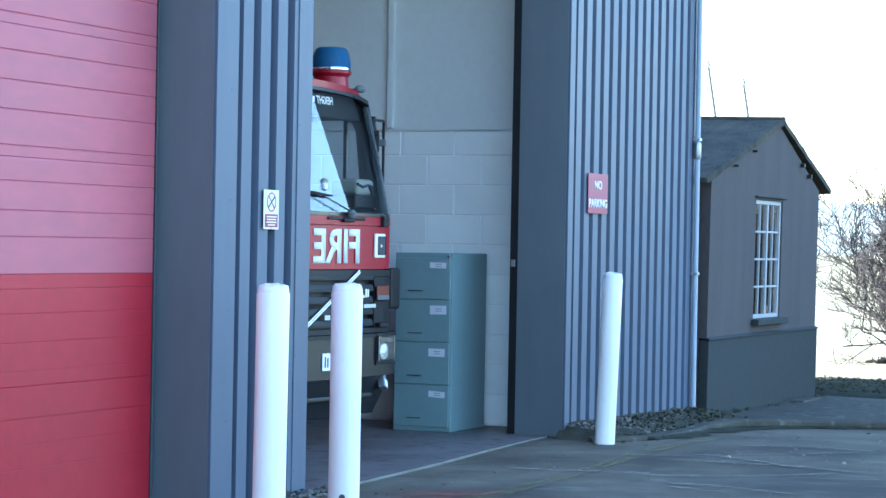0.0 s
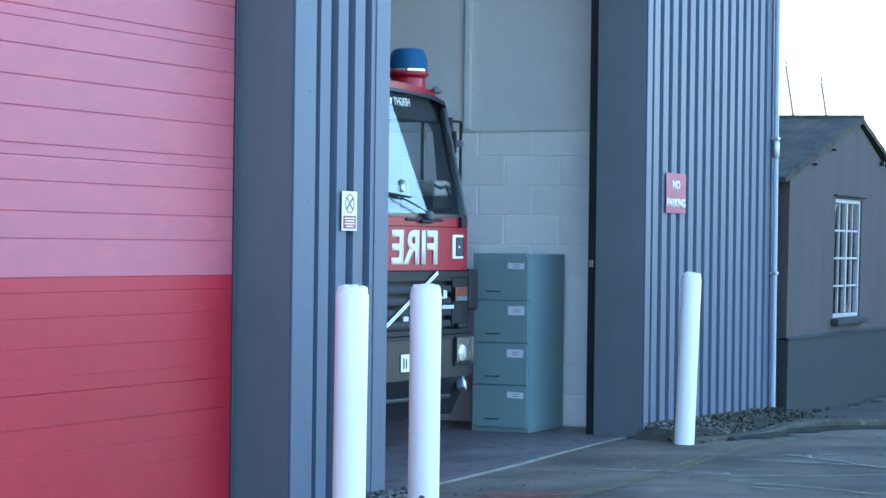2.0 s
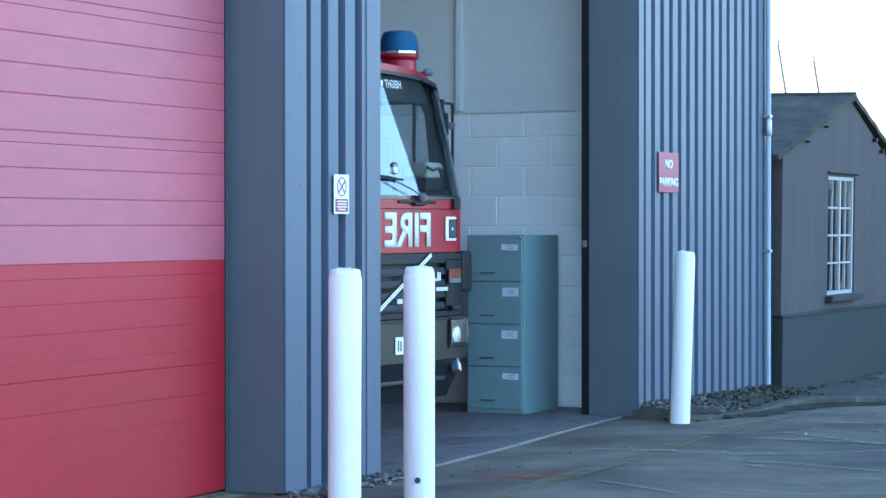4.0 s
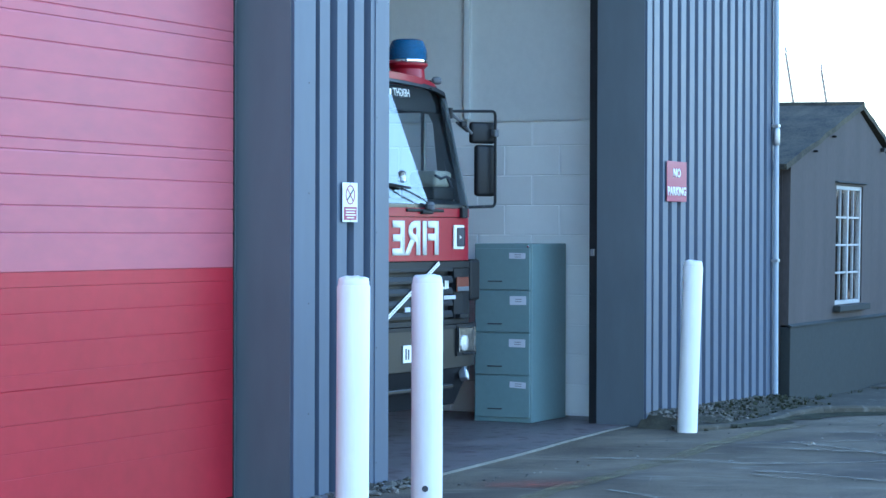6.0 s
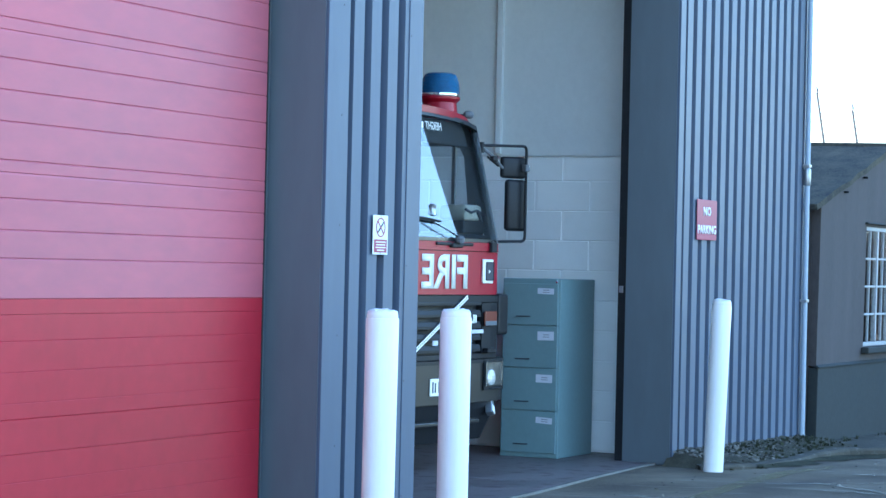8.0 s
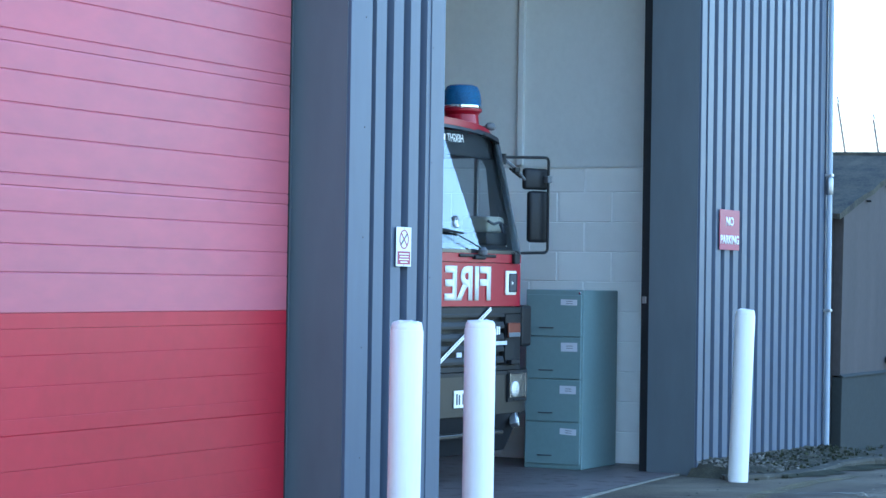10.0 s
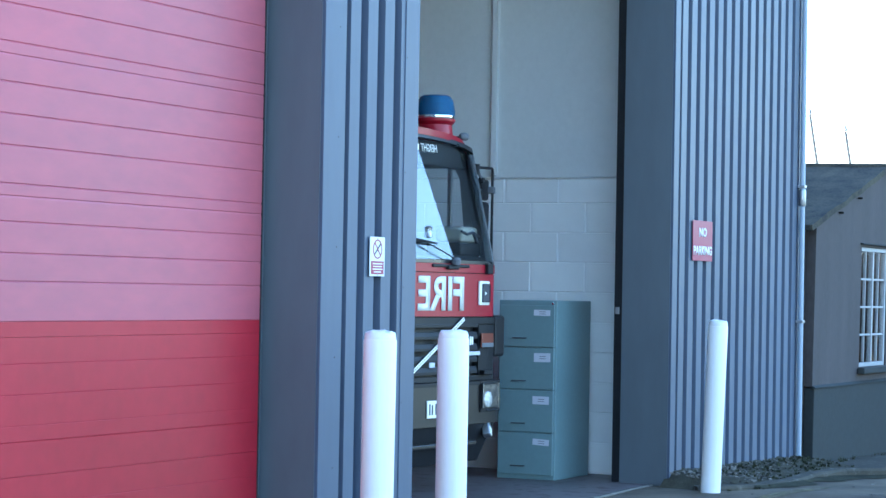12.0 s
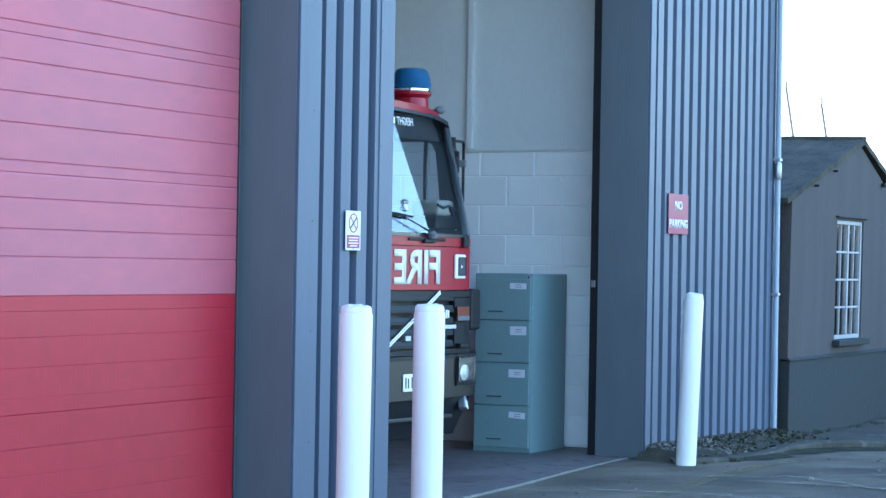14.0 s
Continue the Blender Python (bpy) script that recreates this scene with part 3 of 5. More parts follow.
def filing_cabinet():
    c = thing("filing_cabinet", pose(15.155, 6.480, 0.0, 0, 0, 89.5), "teal four-drawer steel filing cabinet with paper labels", "cabinet")
    # local x runs along the front away from its near corner, -y is the side towards the yard
    w, d, h = 0.460, 0.63, 1.298
    body = box(0, w, -d, 0, 0.0, h, 0.006)
    part("body", body, M_CABINET, c).matrix_local = Matrix()
    step, z = 0.3085, 0.036
    for k in range(4):
        z0 = z + k * step
        dr = part("drawer", box(0.014, w - 0.012, 0.001, 0.016, z0, z0 + step - 0.008, 0.004), M_CABINET, c)
        part("handle", rounded_bar(0.34, 0.235, z0 + 0.062), M_SIGNBLACK, dr)
        tilt = (-3.0, -0.5, 0.6, -1.0)[k]
        tall = (0.022, 0.029, 0.032, 0.021)[k]
        lift = (0.237, 0.231, 0.232, 0.247)[k]
        lab = box(-0.064, 0.064, 0.0, 0.003, -tall, tall)
        part("paper_label", lab, M_PAPER, dr, "white paper label").matrix_local = pose(0.105 + 0.006 * (k % 2), 0.0165, z0 + lift, 0, tilt, 0)
        for row in (-0.008, 0.008):
            part("writing_bar", box(-0.030, 0.020, 0.003, 0.004, row - 0.002, row + 0.002), M_TRIM, dr).matrix_local = pose(0.105 + 0.006 * (k % 2), 0.0168, z0 + lift, 0, tilt, 0)
    part("lock", lathe([(0.010, 0.0), (0.010, 0.010), (0.007, 0.012)], 14, (0.030, 0.001, h - 0.022), "y"), M_CHROME, c)
    return c


def rounded_bar(x1, x0, z):
    return tube(rounded([(x0, 0.014, z), (x0, 0.034, z), (x1, 0.034, z), (x1, 0.014, z)], 0.012), 0.0042, 8)


filing_cabinet()


# ---- the fire engine ----
HALF = 1.13
ENGINE_POSE = Matrix.Translation((14.40, 6.622, 0)) @ pose(0, 0, 0, 0, 0, -4.9) @ Matrix.Translation((-1.13, -0.045, 0))


def cab_section(z):
    """Half width and set-back of the cab's front at a height."""
    if z <= 1.56:
        return HALF, 0.0
    k = (z - 1.56) / 0.77
    return HALF - 0.055 * k, 0.155 * k


def front_point(u, z, out=0.0):
    """Round the front: u in metres from the middle, along the face and round its corners to the side."""
    w, back = cab_section(z)
    r = 0.13
    s, sign = abs(u), 1 if u >= 0 else -1
    flat = w - r
    if s <= flat:
        bow = 0.010 * (s / flat) ** 2
        return Vector((sign * s, back + bow - out, z))
    arc = (math.pi / 2) * r
    a = min(s - flat, arc) / r
    x, y = flat + (r + out) * math.sin(a), 0.010 + r - (r + out) * math.cos(a)
    return Vector((sign * x, back + y + max(0.0, s - flat - arc), z))


def inward(t):
    def fn(u, z):
        p, q = front_point(u, z, 0.0), front_point(u, z, -t)
        return q - p if abs(u) < HALF - 0.13 + 0.2 else Vector((-t if u > 0 else t, 0, 0))
    return fn


def build_engine():
    e = thing("fire_engine", ENGINE_POSE, "red fire engine with a black grille parked in the open bay", "fire engine")
    end = HALF - 0.13 + 0.204
    us = spread(-end, -0.98, 6) + spread(-0.98, 0.98, 16)[1:] + spread(0.98, end, 6)[1:]

    # red front panel with a lip, and its reveal line
    fp = part("front_panel", patch(lambda u, z: front_point(u, z), us, [1.185, 1.20, 1.30, 1.42, 1.475], inward(0.05)), M_ENGINE, e, smooth=True)
    part("scuttle", patch(lambda u, z: front_point(u, z, 0.004), us, [1.480, 1.50, 1.538], inward(0.05)), M_ENGINE, e, smooth=True)
    lettering("fire_text", "FIRE", 0.228, 0.594, pose(0.307, -0.003, 1.338), M_STRIPE, fp, mirrored=True, bold=0.03)
    # white outlined black corner marker
    g = part("corner_marker", box(-0.072, 0.072, -0.010, 0.0, -0.082, 0.082, 0.01), M_STRIPE, e)
    g.matrix_local = pose(0.880, 0.004, 1.345, 0, 0, 1)
    part("marker_face", box(-0.034, 0.069, -0.014, -0.009, -0.064, 0.064, 0.010), M_SIGNBLACK, g)
    part("marker_symbol", prism([(0.0, -0.013), (0.022, -0.002), (0.0, 0.010)], "y", -0.017, -0.013), M_STRIPE, g)

    # black windscreen surround and the glass, up to the curved brow
    ug, zs0 = 1.015, 1.562

    def brow(u):
        k = min(1.0, abs(u) / 1.13)
        return 2.412 - 0.050 * k ** 2 - 0.085 * k ** 8

    def rise(u, v):
        return zs0 + (brow(u) - 0.030 - zs0) * v

    vs = spread(0.0, 1.0, 7)
    sur = part("windscreen_surround", patch(lambda u, z: front_point(u, z), us, [1.540, 1.551, zs0], inward(0.045)), M_GLOSSBLACK, e, smooth=True)
    part("header_rail", patch(lambda u, v: front_point(u, brow(u) - 0.030 * (1 - v)), us, [0.0, 0.5, 1.0], lambda u, v: inward(0.045)(u, 2.3)), M_GLOSSBLACK, e, smooth=True)
    for sgn in (-1, 1):
        part("front_pillar", patch(lambda u, v: front_point(u, rise(u, v)), sorted(sgn * k for k in (ug, 1.06, 1.10, 1.15, end)), vs, lambda u, v: inward(0.05)(u, 1.9)), M_PILLAR, e, smooth=True)
    scr = part("windscreen", patch(lambda u, v: front_point(u, rise(u, v), -0.008), spread(-ug + 0.002, ug - 0.002, 24), spread(0.002, 0.998, 7), lambda u, v: inward(0.006)(u, 1.9)), M_SCREEN, e, smooth=True)
    scr.visible_shadow = False
    part("sun_visor", box(-1.04, 1.04, 0.24, 0.27, 2.20, 2.37, 0.01), M_BLACK, e)
    # white header lettering, reversed, and what follows it
    lettering("height_text", "HEIGHT", 0.055, 0.205, Matrix.Translation(front_point(0.365, 2.310, 0.004)) @ pose(0, 0, 0, -11, 0, 0), M_STRIPE, sur, mirrored=True, bold=0.012)
    for u in (0.225, 0.195):
        part("header_mark", box(-0.010, 0.010, -0.002, 0.0, -0.020, 0.020), M_STRIPE, sur).matrix_local = Matrix.Translation(front_point(u, 2.310, 0.003))

    # crowned red roof
    def roof(u, v):
        y = 0.165 + v
        edge = abs(u) / 1.075
        nose = 0.030 * max(0.0, 1 - v / 0.22) ** 2
        return Vector((u, y + 0.10 * edge ** 6 * max(0.0, 1 - v), 2.478 - 0.050 * edge ** 2 - 0.085 * edge ** 8 - nose))
    part("roof", patch(roof, spread(-1.075, 1.075, 22), [0.0, 0.012, 0.05, 0.1, 0.16, 0.24, 0.5, 1.0, 1.55], lambda u, v: (0, 0, -0.045)), M_ENGINE, e, smooth=True)

    # cab sides with door windows, back and floor
    for sgn in (-1, 1):
        x0, x1 = sorted((sgn * 1.07, sgn * 1.105))
        def side(y0, y1, z0, z1):
            return box(x0, x1, y0, y1, z0, z1, 0.004)
        door = part("cab_door", side(0.175, 1.25, 0.72, 1.70), M_ENGINE, e)
        part("window_frame", prism([(0.20, 1.702), (0.275, 1.702), (0.325, 2.14), (0.36, 2.20), (0.44, 2.215), (1.25, 2.215), (1.25, 2.34), (0.33, 2.34)], "x", x0 + 0.003 * sgn, x1 - 0.003 * sgn), M_PILLAR, door)
        inner = sorted((sgn * 1.066, sgn * 1.055))
        part("door_trim", box(*inner, 0.19, 1.24, 0.80, 1.698), M_TRIM, door)
        part("rear_pillar", side(0.98, 1.25, 1.702, 2.214), M_GLOSSBLACK, door)
        part("cab_side", side(1.252, 1.70, 0.72, 2.34), M_ENGINE, e)
        part("quarter_light_post", box(x0 + 0.004, x1 - 0.006, 0.395, 0.424, 1.703, 2.213, 0.003), M_STEEL, door)
        pane = part("side_window", box(x0 + 0.012, x0 + 0.017, 0.29, 0.978, 1.703, 2.212), M_WIN, door)
        pane.visible_shadow = False
    part("cab_back", box(-1.06, 1.06, 1.66, 1.70, 0.72, 2.38), M_TRIM, e)
    part("cab_floor", box(-1.06, 1.06, 0.06, 1.66, 0.74, 0.80), M_TRIM, e)
    part("dashboard", prism([(0.06, 1.15), (0.06, 1.57), (0.16, 1.60), (0.36, 1.585), (0.40, 1.50), (0.34, 1.20)], "x", -1.05, 1.05), M_BLACK, e)
    for x in (-0.62, 0.62):
        seat = part("seat", box(x - 0.24, x + 0.24, 0.75, 1.25, 0.95, 1.12, 0.05), M_TRIM, e)
        part("seat_back", box(x - 0.24, x + 0.24, 1.22, 1.36, 1.12, 1.72, 0.05), M_TRIM, seat)
    wheel = part("steering_wheel", bmesh_ring(0.22, 0.014), M_BLACK, e)
    wheel.matrix_local = pose(-0.62, 0.55, 1.55, 35, 0, 0)
    # pale strapped bundle on the dashboard
    bundle = part("dash_bundle", box(0.80, 1.035, 0.14, 0.36, 1.69, 1.80, 0.03, seg=3), M_CLOTH, e, "pale cloth bundle with dark straps", smooth=True)
    part("strap", tube([(0.795, 0.138, 1.765), (0.86, 0.132, 1.745), (0.94, 0.135, 1.76), (1.04, 0.138, 1.735)], 0.010, 8), M_SIGNBLACK, bundle)
    part("strap", tube([(0.95, 0.134, 1.75), (0.98, 0.132, 1.72), (1.01, 0.138, 1.69)], 0.012, 8), M_SIGNBLACK, bundle)

    part("dash_tray", box(0.76, 1.05, 0.13, 0.40, 1.60, 1.688, 0.01), M_BLACK, e)

    # wipers
    for a, b in ((0.05, 0.34), (-0.85, -0.55)):
        wp = part("wiper", tube([front_point(b + 0.11, 1.565, 0.03), front_point(b - 0.04, 1.612, 0.035), front_point(a + 0.06, 1.668, 0.03)], 0.0045, 6), M_BLACK, e)
        part("wiper_blade", tube([front_point(a - 0.26, 1.690, 0.02), front_point(a, 1.682, 0.02), front_point(a + 0.20, 1.668, 0.02)], 0.017, 6, None, 0.006), M_BLACK, wp)
        part("wiper_pivot", lathe([(0.030, 0.0), (0.036, 0.03), (0.020, 0.05)], 12, tuple(front_point(b + 0.11, 1.530, 0.03)), "z"), M_TRIM, wp)
        part("pivot_cover", box(b + 0.02, b + 0.16, -0.03, 0.012, 1.498, 1.526, 0.008), M_BLACK, wp)
    part("suction_mount", lathe([(0.006, 0), (0.032, 0.012), (0.024, 0.05), (0.030, 0.072), (0.008, 0.085)], 12, (0.215, 0.05, 1.70)), M_LENS, e)
    for x in (0.90,):
        part("scuttle_clip", box(x, x + 0.075, -0.022, 0.03, 1.475, 1.545, 0.006), M_BLACK, e)
    part("washer_strip", box(0.18, 0.66, -0.016, 0.01, 1.512, 1.534, 0.006), M_BLACK, e)

    # black grille with slats, badge shapes, indicators
    gr = part("grille", patch(lambda u, z: front_point(u, z, -0.04), us, [0.76, 0.95, 1.18], inward(0.04)), M_BLACK, e)
    for k in range(5):
        z = 0.80 + 0.078 * k
        part("slat", patch(lambda u, zz: front_point(u, zz, 0.0 + 0.010 * (zz < z + 0.03)), spread(-0.80, 0.80, 10), [z, z + 0.018, z + 0.046], inward(0.035)), M_BLACK, gr)
    part("grille_top", patch(lambda u, z: front_point(u, z, 0.008), us, [1.135, 1.155, 1.178], inward(0.05)), M_BLACK, gr)
    part("grille_base", patch(lambda u, z: front_point(u, z, 0.006), us, [0.752, 0.768, 0.785], inward(0.05)), M_BLACK, gr)
    for sgn in (-1, 1):
        part("grille_cheek", patch(lambda u, z: front_point(u, z, 0.006), sorted(sgn * k for k in (0.82, 0.95, 1.05, 1.12, end)), [0.79, 0.90, 1.0, 1.13], inward(0.05)), M_BLACK, gr)
        part("air_deflector", box(*sorted((sgn * 1.085, sgn * 1.225)), 0.02, 0.20, 0.905, 1.19, 0.02), M_BLACK, e)
        lampu = part("indicator", box(-0.085, 0.085, -0.014, 0.0, -0.05, 0.05, 0.006), M_AMBER, e, "amber and clear indicator lamp")
        lampu.matrix_local = pose(sgn * 0.910, -0.008, 1.022, 0, 0, sgn * 2)
        part("clear_lens", box(-0.083, 0.083, -0.016, -0.010, -0.048, -0.016, 0.004), M_TRIM, lampu)
        ob = part("bumper_step", box(-0.06, 0.06, -0.02, 0.02, 0, 0.03, 0.004), M_BLACK, e)
        ob.matrix_local = pose(sgn * 0.90, -0.02, 0.79)
    for k, (u, z, w, h) in enumerate(((0.630, 1.021, 0.018, 0.058), (0.655, 1.000, 0.026, 0.016), (0.690, 1.021, 0.016, 0.058), (0.718, 1.021, 0.014, 0.054), (0.745, 0.935, 0.13, 0.026), (0.185, 0.865, 0.055, 0.032))):
        part("badge_bar", box(-w / 2 * 1.2, w / 2 * 1.2, -0.006, 0.0, -h / 2, h / 2, 0.002), M_STRIPE if k < 4 else M_PAPER, gr).matrix_local = Matrix.Translation(front_point(u, z, 0.012))
    bar = part("diagonal_bar", box(-0.427, 0.427, -0.006, 0.0, -0.012, 0.012, 0.002), M_BLACK, gr, "bright ribbed diagonal grille bar")
    bar.matrix_local = pose(0.21, -0.012, 0.970, 0, -28, 0)
    for z in (-0.0085, 0.0085):
        part("bar_rail", box(-0.425, 0.425, -0.012, -0.0055, z - 0.0045, z + 0.0045, 0.0015), M_STRIPE, bar)
    for k in range(34):
        part("bar_rib", box(-0.416 + k * 0.0252, -0.407 + k * 0.0252, -0.0105, -0.0055, -0.0035, 0.0035), M_STRIPE, bar)

    # bumper with lamps
    bmp = part("bumper", patch(lambda u, z: front_point(u, z, 0.045), us, [0.46, 0.475, 0.55, 0.70, 0.722], inward(0.12)), M_BUMPER, e, smooth=True)
    part("bumper_lip", patch(lambda u, z: front_point(u, z, 0.052), us, [0.722, 0.735, 0.748], inward(0.12)), M_BLACK, bmp)
    part("lower_apron", patch(lambda u, z: front_point(u, z, 0.02 - (0.455 - z) * 0.45), us, [0.19, 0.30, 0.455], inward(0.06)), M_BLACK, e)
    part("apron_bar", box(-0.78, 0.78, -0.02, 0.04, 0.315, 0.345, 0.008), M_BUMPER, e)
    for sgn in (-1, 1):
        housing = part("headlight", patch(lambda u, z: front_point(u, z, 0.056), sorted(sgn * k for k in (0.775, 0.95, 1.05, 1.12, 1.18)), [0.535, 0.55, 0.735, 0.75], inward(0.03)), M_BLACK, e, "square clear headlight in a black surround")
        part("lamp_lens", patch(lambda u, z: front_point(u, z, 0.0655), sorted(sgn * k for k in (0.793, 0.83, 0.87, 0.92, 0.965, 1.0)), [0.566, 0.60, 0.65, 0.724], inward(0.010)), M_LAMPGLASS, housing, smooth=True)
        part("reflector", lathe([(0.058, 0.004), (0.054, -0.004), (0.030, -0.010), (0.012, -0.012)], 20, tuple(front_point(sgn * 0.862, 0.622, 0.066)), "y"), M_LENS, housing, smooth=True)
        for u in (0.790, 1.004):
            part("lamp_rim", tube([front_point(sgn * u, 0.562, 0.066), front_point(sgn * u, 0.728, 0.066)], 0.006, 6), M_LAMPGLASS, housing)
        part("lamp_rim", tube([front_point(sgn * 0.790, 0.730, 0.066), front_point(sgn * 1.004, 0.730, 0.066)], 0.005, 6), M_LAMPGLASS, housing)
        part("lamp_rim", tube([front_point(sgn * 0.85, 0.548, 0.062), front_point(sgn * 1.0, 0.548, 0.062), front_point(sgn * 1.13, 0.553, 0.062), front_point(sgn * 1.17, 0.575, 0.062)], 0.005, 6), M_LAMPGLASS, housing)
        fog = part("fog_lamp", box(-0.034, 0.034, -0.02, 0.03, -0.068, 0.068, 0.006), M_STEEL, e)
        fog.matrix_local = pose(sgn * 0.935, -0.012, 0.43, -12, sgn * 24, sgn * 14)
        part("fog_lens", box(-0.032, 0.032, -0.026, -0.018, -0.064, -0.008, 0.004), M_STRIPE, fog)
    plate = part("number_plate", box(-0.225, 0.225, -0.008, 0.0, -0.057, 0.057, 0.003), M_STRIPE, bmp)
    plate.matrix_local = pose(0.296, -0.046, 0.577)
    for x in (-0.178, -0.10, -0.03, 0.06, 0.13, 0.185):
        part("plate_bar", box(x - 0.024, x - 0.008, -0.010, -0.007, -0.036, 0.036), M_SIGNBLACK, plate)
        part("plate_bar", box(x + 0.008, x + 0.024, -0.010, -0.007, -0.036, 0.030), M_SIGNBLACK, plate)

    # beacons, roof lamp
    for sgn in (-1, 1):
        base = lathe([(0.124, 2.36), (0.122, 2.435), (0.116, 2.495), (0.140, 2.519), (0.141, 2.535), (0.10, 2.537)], 28, (sgn * 0.76, 0.34, 0))
        bb = part("beacon_base", base, M_ENGINE, e, "red beacon base", smooth=True)
        part("beacon_trim", lathe([(0.136, 2.536), (0.139, 2.545), (0.137, 2.558)], 28, (sgn * 0.76, 0.34, 0)), M_CHROME, bb, smooth=True)
        dome = lathe([(0.136, 2.558), (0.137, 2.59), (0.131, 2.63), (0.120, 2.664), (0.106, 2.690), (0.088, 2.699), (0.004, 2.703)], 28, (sgn * 0.76, 0.34, 0))
        part("beacon_dome", dome, M_BLUE, bb, "blue beacon dome", smooth=True)
        part("rotator", box(sgn * 0.76 - 0.04, sgn * 0.76 + 0.04, 0.30, 0.38, 2.57, 2.67, 0.01), M_CHROME, bb)
    lamp = part("roof_lamp", lathe([(0.014, -0.03), (0.026, -0.015), (0.028, 0.015), (0.024, 0.035), (0.020, 0.037)], 16, (0, 0, 0), "x"), M_TRIM, e, smooth=True)
    part("lamp_face", lathe([(0.021, 0.0365), (0.018, 0.041)], 14, (0, 0, 0), "x"), M_LENS, lamp)
    lamp.matrix_local = pose(1.075, 0.30, 2.436, 0, 0, -20)
    part("lamp_clip", tube([(-0.05, 0, 0.0), (-0.05, 0.0, -0.06)], 0.014, 8), M_BLACK, lamp)

    # crew body and chassis behind, wheels
    part("crew_body", box(-1.12, 1.12, 1.74, 6.4, 0.60, 2.70, 0.05), M_ENGINE, e)
    part("chassis", box(-0.45, 0.45, 0.15, 6.3, 0.42, 0.70, 0.02), M_BLACK, e)
    for x in (-0.98, 0.98):
        for y in (1.15, 4.6):
            wh = part("wheel", lathe([(0.30, -0.12), (0.42, -0.13), (0.45, -0.10), (0.455, 0.0), (0.45, 0.10), (0.42, 0.13), (0.30, 0.12)], 28, (x, y, 0.455), "x"), M_RUBBER, e, smooth=True)
            part("rim", lathe([(0.29, -0.11), (0.30, 0.0), (0.29, 0.11)], 20, (x, y, 0.455), "x"), M_STEEL, wh)
    return e


def bmesh_ring(r, t):
    pts = [(r * math.cos(k * math.pi / 12), r * math.sin(k * math.pi / 12), 0) for k in range(25)]
    return tube(pts, t, 8)


ENGINE = build_engine()
MIRROR_AT = (1.10, 0.195, 0.0)


def build_mirror(engine):
    """Nearside mirror on its swinging tube frame; the frame turns about the upright through its origin."""
    frame_line = rounded([(0.0, 0, 2.222), (0.405, 0, 2.235), (0.405, 0, 1.562), (0.10, -0.02, 1.552), (0.02, -0.05, 1.552)], 0.035)
    arm = part("mirror_arm", tube(frame_line, 0.0105, 10), M_BLACK, engine, "black tubular mirror arm that folds", smooth=True)
    up = part("upper_mirror", box(0.220, 0.438, 0.030, 0.080, 2.005, 2.157, 0.022, seg=3), M_BLACK, arm, "square black wide-angle mirror", smooth=True)
    part("clamp", box(0.388, 0.428, -0.018, 0.034, 2.055, 2.105, 0.008), M_TRIM, up)
    low = part("main_mirror", box(0.267, 0.449, 0.030, 0.085, 1.632, 1.998, 0.027, seg=4), M_BLACK, arm, "tall black rounded mirror", smooth=True)
    for ob_, z0, z1, x0, x1, y in ((up, 2.03, 2.14, 0.237, 0.418, 0.080), (low, 1.67, 1.965, 0.292, 0.42, 0.085)):
        part("mirror_glass", box(x0, x1, y - 0.001, y + 0.0025, z0, z1), M_CHROME, ob_)
    stay = part("stay", tube([(0.02, 0.0, 2.195), (0.10, 0.0, 2.150), (0.225, 0.045, 2.075)], 0.012, 8), M_TRIM, arm)
    part("stay_rod", tube([(0.05, -0.004, 2.145), (0.16, 0.01, 2.085)], 0.008, 6), M_BLACK, stay)
    part("stay_knuckle", box(0.085, 0.135, -0.022, 0.018, 2.115, 2.155, 0.008), M_BLACK, stay)
    part("pivot", tube([(0, 0, 2.17), (0, 0, 2.245)], 0.018, 10), M_BLACK, arm)
    return arm


MIRROR = build_mirror(ENGINE)


